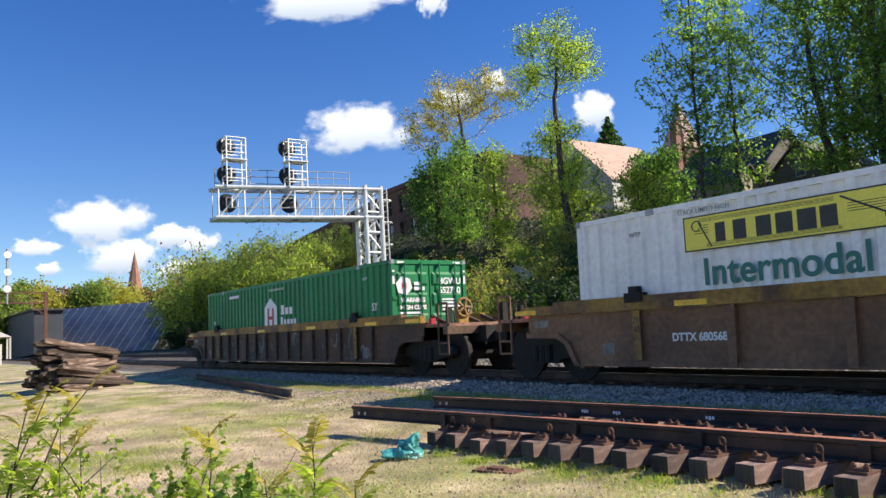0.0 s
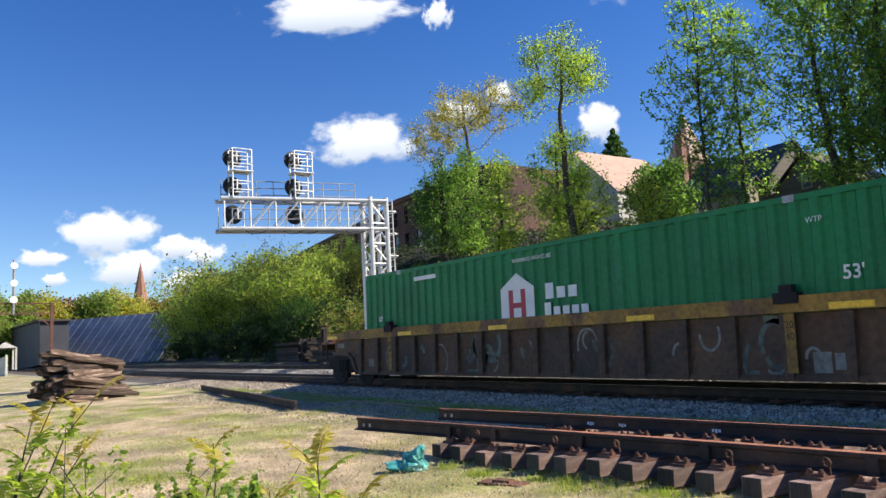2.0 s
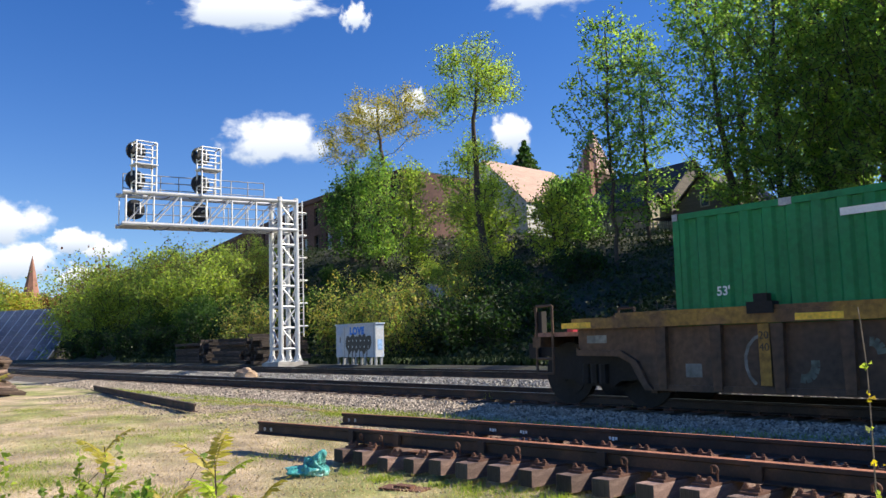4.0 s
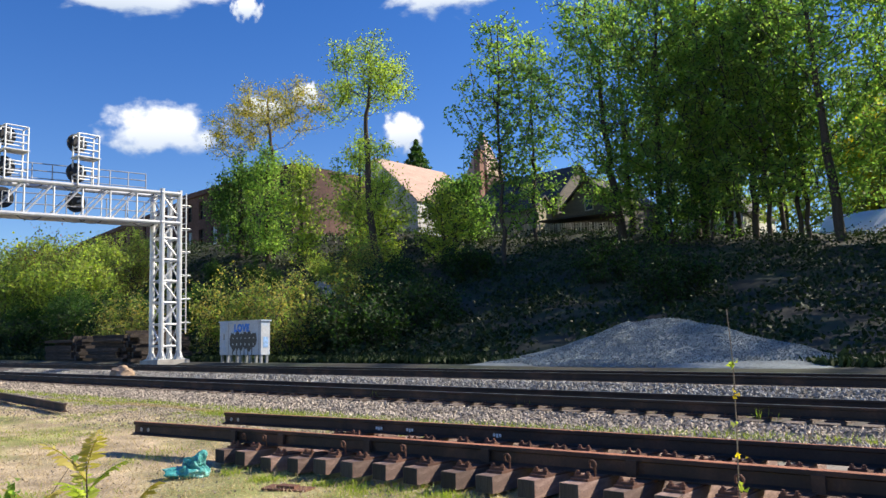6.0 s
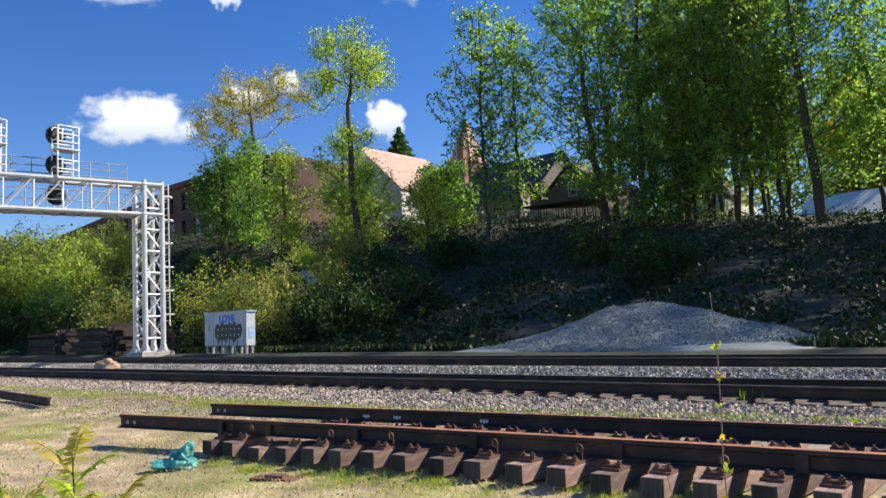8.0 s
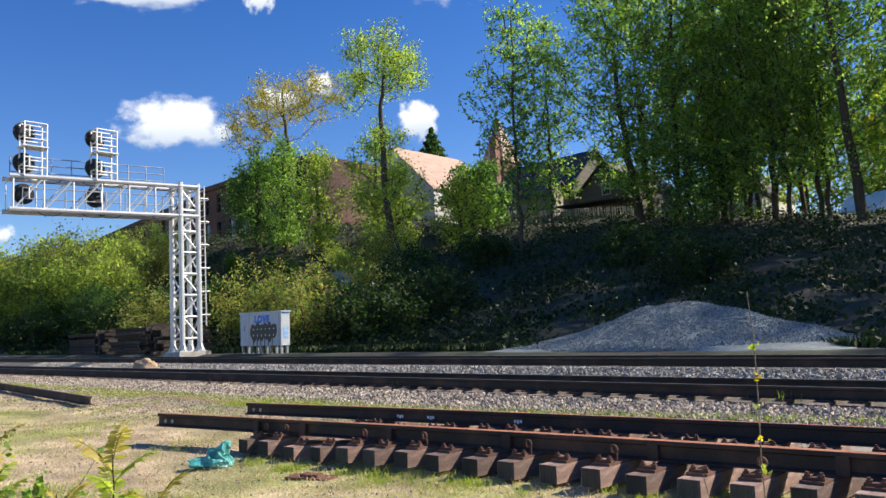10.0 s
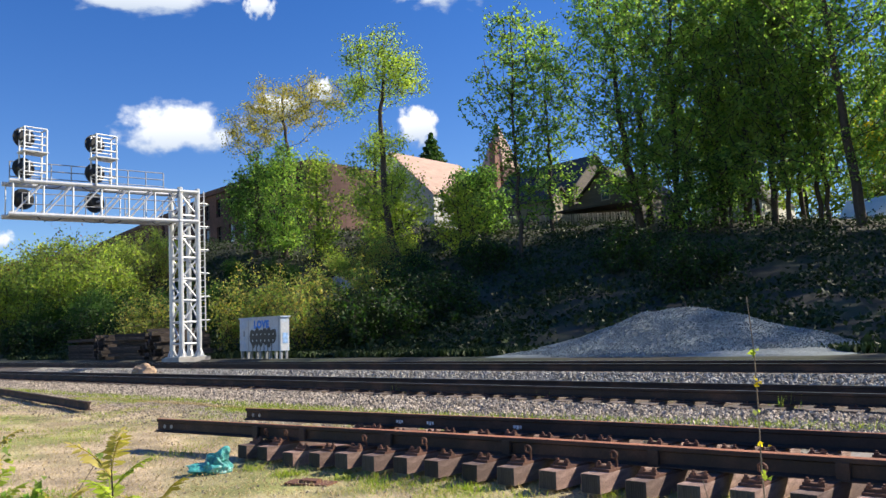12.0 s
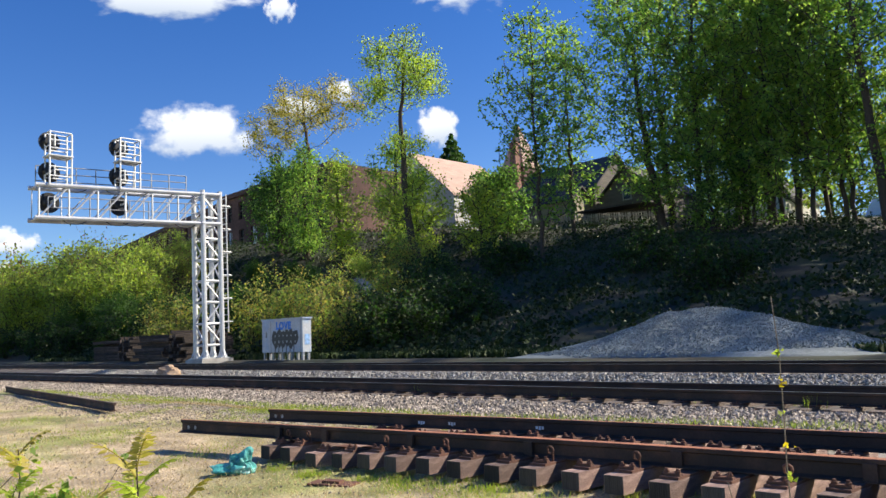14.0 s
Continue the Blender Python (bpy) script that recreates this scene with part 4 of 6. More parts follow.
def bush(label, w, h, leaves, count, size, seed, kinds=None):
    """A many-stemmed shrub."""
    rnd = np.random.default_rng(seed)
    t = thing("bush", label, "bush")
    wood, tips = Shape(), []
    girth = min(0.05, 0.009 * h)
    for i in range(16):
        a, r = rnd.uniform(0, math.tau), w * 0.5 * math.sqrt(rnd.uniform(0, 1))
        p = Vector((r * 0.45 * math.cos(a), r * 0.45 * math.sin(a), -0.3))
        end = Vector((r * math.cos(a), r * math.sin(a), h * (1 - 0.55 * (2 * r / w) ** 2) * rnd.uniform(0.75, 1.05)))
        q = p
        for k in range(1, 5):
            n = p.lerp(end, k / 4) + Vector(rnd.normal(size=3)) * 0.05 * h
            wood.tube(q, n, girth * (1.15 - k / 4), girth * (1 - k / 4.4), k=5, cap=False)
            q = n
            tips += [n] * (1 if k < 3 else 2)
            if k > 1:
                for _ in range(2):
                    e = n + Vector(rnd.normal(size=3)) * 0.16 * h
                    wood.tube(n, e, girth * 0.4, girth * 0.16, k=4, cap=False)
                    tips.append(e)
    part("stem", wood, M_BARK, t)
    tips = np.array([tuple(p) for p in tips])
    pts = tips[rnd.integers(0, len(tips), count)] + rnd.normal(size=(count, 3)) * np.array([w, w, h]) * 0.055
    pts[:, 2] = np.abs(pts[:, 2])
    lo = 0
    for m, share in kinds or [(leaves, 1.0)]:
        hi = lo + int(count * share)
        part("foliage", leaf_mesh("foliage", quads(pts[lo:hi], size, rnd, 0.3), m), None, t)
        lo = hi
    return t


# single trees on the bank
stand(grown("tree", "tall slender tree with light new leaves on the bank", [(0, 0), (-1.0, 3.8), (-1.5, 8.0), (-1.2, 11.9), (-1.1, 14.8), (-0.7, 19.2)], 0.22,
            [((-1.5, 0, 17.4), (4.0, 3.4, 3.4), 120), ((-4.6, 0, 16.2), (2.6, 2.2, 2.4), 34), ((1.7, 0, 15.6), (2.3, 2, 2.2), 40), ((-1.5, 0, 10.4), (2.3, 2, 2.0), 26),
             ((-3.2, 0, 6.6), (2.2, 2, 2.6), 40), ((1.0, 0, 6.0), (1.9, 2, 2.6), 36)], [(L_FRESH, 0.5), (L_LIME, 0.5)], 11500, 0.19, 11, 0.36, 0.2), -46.7, 45)
stand(leafy("tree", "low leafy light green tree beside the slender one", 8.5, 2.7, 0.05, [(L_LIME, 0.6), (L_FRESH, 0.4)], 4200, 0.21, 12, 0.12, 0.4, 0.4, 34), -49.6, 47.5)
stand(leafy("tree", "low leafy light green tree beside the slender one", 6.2, 2.4, 0.05, [(L_LIME, 0.5), (L_FRESH, 0.5)], 3200, 0.21, 13, 0.1, 0.2, 0.4, 30), -43.2, 48.5)
stand(grown("tree", "spreading tree with sparse golden buds", [(0, 0), (0.5, 4), (1.3, 8.6), (0.6, 12), (0.0, 16)], 0.22,
            [((-5.6, 0, 14.0), (4.6, 3.4, 3.0), 95), ((-0.6, 0, 15.8), (4.4, 3.4, 3.2), 100), ((5.9, 0, 14.2), (4.0, 3, 3.0), 85)], [(L_GOLD, 0.75), (L_OLIVE, 0.25)], 12500, 0.18, 14, 0.36, 0.5), -68.7, 50)
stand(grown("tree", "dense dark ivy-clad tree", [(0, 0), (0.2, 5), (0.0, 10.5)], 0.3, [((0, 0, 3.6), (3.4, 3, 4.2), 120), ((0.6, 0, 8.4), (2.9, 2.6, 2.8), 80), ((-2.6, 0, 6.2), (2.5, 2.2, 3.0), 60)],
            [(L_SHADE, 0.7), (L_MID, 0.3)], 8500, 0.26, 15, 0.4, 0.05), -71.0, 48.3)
stand(leafy("tree", "leafy green tree with a dark trunk", 11.4, 3.0, 0.05, [(L_MID, 0.6), (L_FRESH, 0.4)], 5000, 0.25, 16, 0.22, 0, 0.4, 40), -65.2, 47.5)
stand(leafy("tree", "bushy bright green young tree", 10.6, 2.9, 0.02, [(L_FRESH, 0.6), (L_LIME, 0.4)], 5000, 0.23, 17, 0.17, 0, 0.4, 40), -60.4, 47.8)
stand(leafy("tree", "bushy bright green young tree", 12.0, 2.8, 0.04, [(L_FRESH, 0.5), (L_MID, 0.3), (L_LIME, 0.2)], 4600, 0.23, 18, 0.18, 0.5, 0.4, 38), -56.6, 51.5)
stand(leafy("tree", "young maple in front of the church roof", 5.6, 2.8, 0.12, [(L_MID, 0.6), (L_FRESH, 0.2), (L_RUST, 0.2)], 3400, 0.25, 19, 0.1, 0.4, 0.4, 28), -50.5, 58.7)
stand(leafy("tree", "young dark maple in front of the church roof", 6.4, 3.3, 0.08, [(L_SHADE, 0.6), (L_MID, 0.4)], 4600, 0.27, 20, 0.1, 0, 0.4, 30), -47.8, 57.4)
stand(leafy("tree", "young dark maple beside the church", 5.8, 2.8, 0.1, [(L_SHADE, 0.7), (L_MID, 0.3)], 3800, 0.27, 21, 0.1, 0, 0.4, 28), -54.5, 62.0)

# the wood along the top of the bank; kind 5 is unseen, added for shade
WOOD = [leafy("tree", "tall maple with fresh green leaves along the bank, unseen ones added for shade", h, w, low, kd, n, 0.26, sd, g, ln, 0.3, tips, 8)
        for h, w, low, n, sd, g, ln, tips, kd in (
            (20.5, 5.6, 0.14, 8200, 31, 0.16, -0.8, 52, [(L_MID, 0.5), (L_FRESH, 0.5)]),
            (22.5, 6.8, 0.14, 9200, 32, 0.22, -2.2, 60, [(L_MID, 0.7), (L_FRESH, 0.3)]),
            (21.5, 6.4, 0.12, 8400, 33, 0.19, -1.6, 56, [(L_MID, 0.7), (L_FRESH, 0.3)]),
            (23.0, 6.2, 0.18, 8000, 34, 0.17, 1.4, 54, [(L_MID, 0.6), (L_FRESH, 0.3), (L_LIME, 0.1)]),
            (19.5, 3.8, 0.2, 4600, 35, 0.11, 0.3, 42, [(L_FRESH, 0.4), (L_MID, 0.6)]),
            # kind 5: extra tall and dense, out of view, to shade bank and gravel heap
            (28.0, 7.2, 0.05, 15000, 36, 0.28, 0.4, 76, [(L_MID, 0.7), (L_SHADE, 0.3)]))]
PLACES = [(4, -36.6, 48.0, 0), (4, -40.8, 58.3, 40), (1, -32.3, 58.2, 10), (2, -29.1, 58.2, 160), (3, -25.6, 58.6, 80), (4, -24.9, 61.0, 200), (4, -23.3, 58.4, 30),
          (4, -23.6, 60.5, 120), (0, -21.7, 58.3, 250), (4, -20.4, 57.6, 330), (4, -20.3, 60.4, 100), (4, -18.9, 59.2, 210), (4, -18.3, 59.4, 15), 
          (1, -15.6, 57.0, 70), (4, -28.6, 65.0, 300), (3, -33.2, 61.5, 140), (0, -27.2, 61.2, 70), (3, -11.0, 57.5, 15), (1, -6.0, 59.5, 115), (4, -13.2, 63.0, 180),
          (5, -1.0, 60.0, 10), (5, 4.0, 58.5, 60), (5, 9.5, 61.0, 280), (5, 15.0, 59.0, 140), (5, 21.0, 61.0, 0), (5, 27.5, 60.0, 90), (5, 35.0, 62.0, 200)]
used = set()
for i, x, y, turn in PLACES:
    m = pose(x, y, ground(x, y), 0, 0, turn)
    if i in used:
        copy_thing(WOOD[i], m)
    else:
        WOOD[i].matrix_basis = m
        used.add(i)
for ob in list(scene.objects):
    if ob.get("label", "").startswith("tall maple"):
        ob["group"] = "wood along the bank"
back = leafy("tree", "sunlit lime-green tree behind the wood", 17, 4.8, 0.05, [(L_LIME, 0.6), (L_FRESH, 0.4)], 6500, 0.34, 41, 0.22, 0, 0.6, 40)
stand(back, -30.0, 90.0)
for x, y, turn in ((-18, 93, 60), (-6, 95, 140), (7, 93, 220), (-42, 100, 20), (20, 98, 90), (-24, 96, 10), (-12, 91, 75)):
    copy_thing(back, pose(x, y, ground(x, y), 0, 0, turn))
gold = leafy("tree", "yellow-leaved tree behind the wood", 13, 3.4, 0.1, [(L_YELLOW, 0.7), (L_LIME, 0.3)], 6000, 0.3, 42, 0.18, 0, 0.5, 34)
stand(gold, -19.0, 83.0)
copy_thing(gold, pose(-12.0, 82.0, ground(-12, 82), 0, 0, 90))

young = [leafy("tree", "young understorey maple at the edge of the wood, unseen ones added for shade", h, w, 0.03, kd, int(n * 0.6), 0.22, sd, 0.08, 0.3, 0.34, 30)
         for h, w, n, sd, kd in ((6.5, 2.4, 4800, 45, [(L_MID, 0.6), (L_SHADE, 0.4)]), (9.5, 2.7, 6200, 46, [(L_FRESH, 0.4), (L_MID, 0.6)]))]
# saplings right of x = -10 are out of view, added to shade the slope
EDGE = [(0, -26.9, 55.5), (0, -24.4, 57.0), (0, -9.0, 58.0), (1, -4.0, 56.5), (0, 1.5, 56.0), (1, 7.0, 56.5), (0, 13.0, 57.0), (1, -30.5, 64.5)]
started = set()
for i, (kind, x, y) in enumerate(EDGE):
    m = pose(x, y, ground(x, y) - 0.2, 0, 0, i * 77 % 360)
    if kind in started:
        copy_thing(young[kind], m)
    else:
        young[kind].matrix_basis = m
        started.add(kind)
for x, y, turn in ((-24.0, 88.0, 10), (-13.0, 88.0, 200), (-18.5, 87.0, 100)):
    copy_thing(back, pose(x, y, ground(x, y) - 6.0, 0, 0, turn))

# bushes at the foot of the bank
B_LIME = bush("tall light green shrub at the foot of the bank", 4.2, 4.6, L_FRESH, 5200, 0.17, 51, [(L_FRESH, 0.6), (L_LIME, 0.3), (L_OLIVE, 0.1)])
B_PALE = bush("pale budding shrub at the foot of the bank", 3.6, 3.6, L_GOLD, 3400, 0.13, 52, [(L_GOLD, 0.3), (L_OLIVE, 0.4), (L_FRESH, 0.3)])
# shrubs of the slope: shade is put into their dark leaf mix
B_DARK = bush("shrub on the bank with leaves darkened as by shade", 3.6, 2.8, L_DARK, 4000, 0.17, 53, [(L_BANKDARK, 0.65), (L_DARK, 0.35)])
B_BIG = bush("big rounded green shrub on the bank", 8.0, 7.5, L_FRESH, 6800, 0.25, 54, [(L_FRESH, 0.4), (L_LIME, 0.35), (L_OLIVE, 0.25)])
B_OLIVE = bush("big olive and brown budding shrub on the bank", 7.5, 6.8, L_GOLD, 5600, 0.21, 55, [(L_OLIVE, 0.45), (L_LIME, 0.35), (L_RUST, 0.2)])


# the trees' shadow on these shrubs is put into darker leaf colours
B_SHADE = bush("big green shrub under the bank's trees, leaves darkened as by shade", 6.4, 5.4, L_SHADE, 7500, 0.23, 56, [(L_SHADE, 0.55), (L_DARK, 0.45)])


def thicket_top(x, y):
    """The height to which the thicket grows: highest below the mill, falling off towards the curve of the line."""
    a = math.degrees(math.atan2(-x, y))
    return EYE + math.hypot(x, y) * math.tan(radians(float(np.interp(a, (58, 63.5, 65.5, 67.5, 70, 72.4, 74.2, 75.6), (5.5, 6.3, 7.8, 8.6, 7.9, 7.2, 5.6, 3.6)))))


def plant_all(ob, places, tall=0.0):
    for i, (x, y, turn) in enumerate(places):
        m = pose(x, y, ground(x, y) - 0.1, 0, 0, turn)
        if tall:
            m = m @ Matrix.Scale(min(1.05 if y < 31.5 or x > -66 else 1.5, max(0.6, (thicket_top(x, y) - ground(x, y)) / tall)), 4)
        if i:
            copy_thing(ob, m)
        else:
            ob.matrix_basis = m


plant_all(B_LIME, [(-37.2, 26.6, 0), (-47.5, 46.5, 200), (-43.5, 44.0, 60), (-52.0, 47.0, 160), (-55.5, 46.0, 300), (-40.5, 28.8, 70), (-34.5, 26.8, 20), (-45.5, 40, 130), (-50.5, 43, 250), (-48.5, 38.5, 10), (-53.5, 44.5, 90)], 4.8)
plant_all(B_PALE, [(-32.0, 24.6, 0), (-49.5, 24.8, 50), (-35.6, 25.0, 120), (-43.0, 29.6, 200), (-38.6, 30.0, 260), (-47.2, 24.6, 310), (-39.0, 25.0, 80), (-44, 41.5, 100), (-46.8, 42.5, 60), (-33.5, 29.5, 150)])
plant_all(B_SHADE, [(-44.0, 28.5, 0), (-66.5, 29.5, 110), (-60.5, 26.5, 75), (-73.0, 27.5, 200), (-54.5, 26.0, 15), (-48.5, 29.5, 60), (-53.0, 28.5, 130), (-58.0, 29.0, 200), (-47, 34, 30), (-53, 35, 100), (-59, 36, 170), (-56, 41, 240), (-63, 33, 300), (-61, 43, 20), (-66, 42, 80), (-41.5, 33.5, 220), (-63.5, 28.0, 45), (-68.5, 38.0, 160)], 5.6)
plant_all(B_DARK, [(-27.5, 25.5, 0), (-31.5, 30.5, 130), (-28.5, 30.5, 200), (-18.0, 37.0, 30), (-33.5, 33.5, 20), (-37.0, 36.0, 40), (-24.5, 42.0, 160), (-40.5, 40.0, 210), (-36.0, 43.0, 10), (-30.5, 26.4, 90),
                   (-52.0, 25.6, 30), (-58.5, 26.0, 60), (-65.0, 25.6, 0), (-71, 25.0, 150), (-78, 24.8, 30), (-85, 25.0, 210), (-92, 28.0, 10)])
plant_all(B_BIG, [(-70.0, 30.5, 0), (-77.0, 29.0, 90), (-84.0, 28.0, 180), (-92.0, 31.0, 270), (-76.0, 36.0, 120), (-88.0, 37.0, 200), (-100.0, 36.0, 30), (-98.0, 43.0, 10), (-103, 31.8, 80), (-109, 33.8, 140), (-115, 38, 200), (-97, 28.8, 20), (-84, 40, 75), (-92, 38.5, 33), (-106, 42, 240), (-79, 42, 190)], 7.8)
plant_all(B_OLIVE, [(-80.5, 32.0, 220), (-95.0, 32.5, 60), (-72.0, 35.0, 10), (-106.0, 37.0, 150), (-87.5, 34.0, 200), (-99.5, 33.0, 100), (-74, 39.5, 40)], 7.0)

# undergrowth over the bank; its shade is put into the near-black leaf colour
rnd = np.random.default_rng(8)
n = 150000
py = 23.2 + 42 * rnd.random(n) ** 1.2
px = rnd.uniform(-70, 22, n) * (0.75 + py / 90)
keep = np.array([noise.noise(Vector((x * 0.3, y * 0.3, 2))) + 0.35 * noise.noise(Vector((x, y, 5))) > rnd.uniform(-0.45, 0.3) for x, y in zip(px, py)])
px, py = px[keep], py[keep]
pz = np.array([ground(x, y) for x, y in zip(px, py)]) + np.abs(rnd.normal(size=len(px))) * 0.3
tagged(new("undergrowth", leaf_mesh("undergrowth", quads(np.stack([px, py, pz], 1), 0.22, rnd, 0.2), L_BANKDARK)), "ivy and brambles over the bank, darkened as by shade", "undergrowth", kind="stuff")
n = 26000
px, py = rnd.uniform(-62, 16, n), 21.0 + 3.2 * rnd.random(n)
pz = np.array([ground(x, y) for x, y in zip(px, py)]) + 0.1
# grass in the same leaf colour, darkened for shade
v = quads(np.stack([px, py, pz], 1), 0.2, rnd, -3.0, 1.6)
tagged(new("tall_grass", leaf_mesh("tall_grass", v, L_BANKDARK)), "rough tall grass along the foot of the bank", "grass", kind="stuff")


# grass and straw in the foreground
def blades(name, count, area, length, width, material, label, rnd, up=0.6):
    pts = []
    for _ in range(count):
        x, y = area(rnd)
        pts.append((x, y, ground(x, y) - 0.005))
    p = np.array(pts)
    d = rnd.normal(size=(count, 3)) * (1 - up)
    d[:, 2] = np.abs(d[:, 2]) + up
    d /= np.linalg.norm(d, axis=1)[:, None]
    s = np.cross(d, rnd.normal(size=(count, 3)))
    s /= np.linalg.norm(s, axis=1)[:, None]
    ln = length * rnd.uniform(0.5, 1.4, (count, 1))
    v = np.stack([p - s * width, p + d * ln * 0.5 - s * width * 0.6, p + d * ln, p + d * ln * 0.5 + s * width * 0.6], 1).reshape(-1, 3)
    return tagged(new(name, leaf_mesh(name, v, material)), label, "grass", kind="stuff")


def tufts(centres, spread):
    def area(r):
        c = centres[r.integers(len(centres))]
        return c[0] + r.normal() * spread, c[1] + r.normal() * spread
    return area


rnd = np.random.default_rng(3)


def view_area(r):
    d = 3.2 + 22 * r.random() ** 1.3
    a = radians(146 - 33 + 70 * r.random())
    return d * math.cos(a), min(9.3, max(0.8, d * math.sin(a)))


blades("dry_grass", 110000, view_area, 0.07, 0.0045, L_STRAW, "short dry straw-coloured grass", rnd, 0.15)
green_spots = [(x, y) for x, y in (view_area(rnd) for _ in range(700)) if noise.noise(Vector((x * 0.5, y * 0.5, 3))) > 0.05]
blades("green_grass", 52000, tufts(green_spots, 0.22), 0.07, 0.005, L_GRASS, "patches of short new green grass", rnd, 0.4)
tie_spots = [(-8.5 + 0.45 * i + rnd.normal() * 0.2, 5.1 + 0.07 * i + rnd.normal() * 0.12) for i in range(14)]
blades("grass_tufts", 1500, tufts(tie_spots, 0.09), 0.075, 0.006, L_GRASS, "bright green grass tufts beside the tie ends", rnd, 0.5)
def strip(r):
    x = 3 - 34 * r.random()
    return x, 9.85 + 0.15 * max(0.0, x + 9.7) + 0.16 * r.normal()


scatter("pebbles", 9000, lambda: view_area(rnd), 0.014, M_STONE, "small pebbles and dirt clods in the dry grass")
blades("grass_strip", 9000, lambda r: strip(r), 0.1, 0.006, L_GRASS, "strip of new grass at the foot of the ballast", rnd, 0.5)
blades("weeds", 170, tufts([(-9.2, 12.4), (-6.4, 12.5), (-5.0, 12.6), (-13, 12.4), (-4.6, 12.2), (-7.8, 14.6)], 0.12), 0.2, 0.006, L_GRASS, "thin weeds growing between the rails", rnd, 0.8)


# ---- sumac shoots near the camera ----
def sumac(label, height, fronds, size, seed, lean=(0, 0), kinds=(L_LIME, L_GOLD), bare=0.35):
    """A thin stem with feathery leaves of paired leaflets."""
    r = np.random.default_rng(seed)
    t = thing("sumac_shoot", label, "plant", group="young shoots in the grass")
    stem = Shape()
    line = [Vector((lean[0] * k * k, lean[1] * k * k, height * k)) + Vector(r.normal(size=3)) * 0.012 for k in [i / 6 for i in range(7)]]
    stem.pipe(line, [0.01 - 0.0012 * i for i in range(7)])
    part("stem", stem, M_BARK, t, "thin brown stem")
    for i in range(fronds):
        k = bare + (1 - bare) * (i + 0.5) / fronds
        j = min(5, int(k * 6))
        p = line[j].lerp(line[j + 1], k * 6 - j)
        a = i * 2.4 + r.uniform(-0.3, 0.3)
        up = 0.6 + 1.2 * k
        d = Vector((math.cos(a), math.sin(a), up)).normalized()
        ln = size * r.uniform(0.7, 1.15) * (1 - 0.35 * (k - bare))
        s, q = Shape(), p
        for m in range(11):
            d = (d + Vector((0, 0, -0.085))).normalized()
            e = q + d * ln / 11
            s.tube(q, e, 0.003, 0.0025, k=4, cap=False)
            side = d.cross(Vector((0, 0, 1))).normalized()
            wl2 = ln * (0.3 - 0.02 * abs(m - 4))
            for sg in (-1, 1):
                out = (side * sg + d * 0.55 + Vector((0, 0, r.uniform(-0.7, 0.0)))).normalized()
                w = (d + Vector((0, 0, r.uniform(-0.5, 0.5)))).normalized() * wl2 * 0.19
                s.add([e, e + out * wl2 * 0.3 + w, e + out * wl2 * 0.7 + w * 0.7, e + out * wl2, e + out * wl2 * 0.7 - w * 0.7, e + out * wl2 * 0.3 - w], [(0, 1, 2, 3, 4, 5)])
            q = e
        s.add([q, q + d * ln * 0.12 + side * 0.012, q + d * ln * 0.25, q + d * ln * 0.12 - side * 0.012], [(0, 1, 2, 3)])
        part("frond", s.quick("frond", kinds[1] if k > 0.86 else kinds[0]), None, t)
    return t


SHRUBS = [(-4.15, 1.46, 0.34, 0.84, [(L_MID, 0.3), (L_FRESH, 0.7)], 91), (-4.5, 1.33, 0.22, 0.86, [(L_LIME, 0.6), (L_FRESH, 0.4)], 92), (-4.7, 0.8, 0.5, 0.98, [(L_LIME, 0.8), (L_FRESH, 0.2)], 93),
          (-5.6, 1.3, 0.8, 0.5, [(L_FRESH, 1.0)], 94)]


def far_stand(ob, x, y):
    ob.matrix_basis = pose(x, y, ground(x, y))


for x, y, w, h, kd, sd in SHRUBS:
    b = bush("low leafy green shrub in the grass", w, h, L_FRESH, 2600, 0.04, sd, kd)
    b["group"] = "low shrubs in the grass"
    stand(b, x, y)
for h, n, size, seed, lean, x, y in ((1.02, 15, 0.25, 1, (0.02, 0), -3.64, 1.67), (1.0, 12, 0.21, 2, (0.04, 0), -4.4, 1.42), (1.26, 12, 0.24, 3, (0.0, 0.3), -4.95, 0.42), (1.3, 12, 0.23, 4, (0.18, 0.45), -4.9, 0.46),
                                     (1.05, 15, 0.22, 5, (0.12, 0.36), -4.84, 0.5), (0.82, 9, 0.22, 6, (0.0, 0.02), -3.42, 1.74), (1.22, 9, 0.2, 7, (0.05, 0.14), -5.0, 0.5), (0.78, 8, 0.2, 8, (0, 0), -4.05, 1.6)):
    far_stand(sumac("leafy yellow-green sumac shoot", h, int(n * 1.05), size * 1.12, seed, lean), x, y)


def wand(label, height, seed, tilt, x, y):
    """A bare thin shoot with a few small new leaves."""
    r = np.random.default_rng(seed)
    t = thing("budding_shoot", label, "plant", group="young shoots in the grass")
    line = [Vector((tilt * k + 0.012 * math.sin(k * 9), 0.01 * math.sin(k * 7), height * k)) for k in [i / 8 for i in range(9)]]
    s = Shape()
    s.pipe(line, [0.0042 - 0.0003 * i for i in range(9)])
    part("stem", s, M_STEM, t, "thin pale stem")
    for i in range(9):
        k = 0.35 + 0.6 * i / 9
        j = min(7, int(k * 8))
        p = line[j].lerp(line[j + 1], k * 8 - j)
        v = quads(np.array([tuple(p + Vector(r.normal(size=3)) * 0.012) for _ in range(4)]), 0.026, r)
        part("leaf", leaf_mesh("leaf", v, L_YELLOW if i % 2 else L_LIME), None, t)
    t.matrix_basis = pose(x, y, ground(x, y))


M_STEM = mat("pale_stem", (0.26, 0.2, 0.14), 0.8, scale=20, fine=80, bump=0.1)
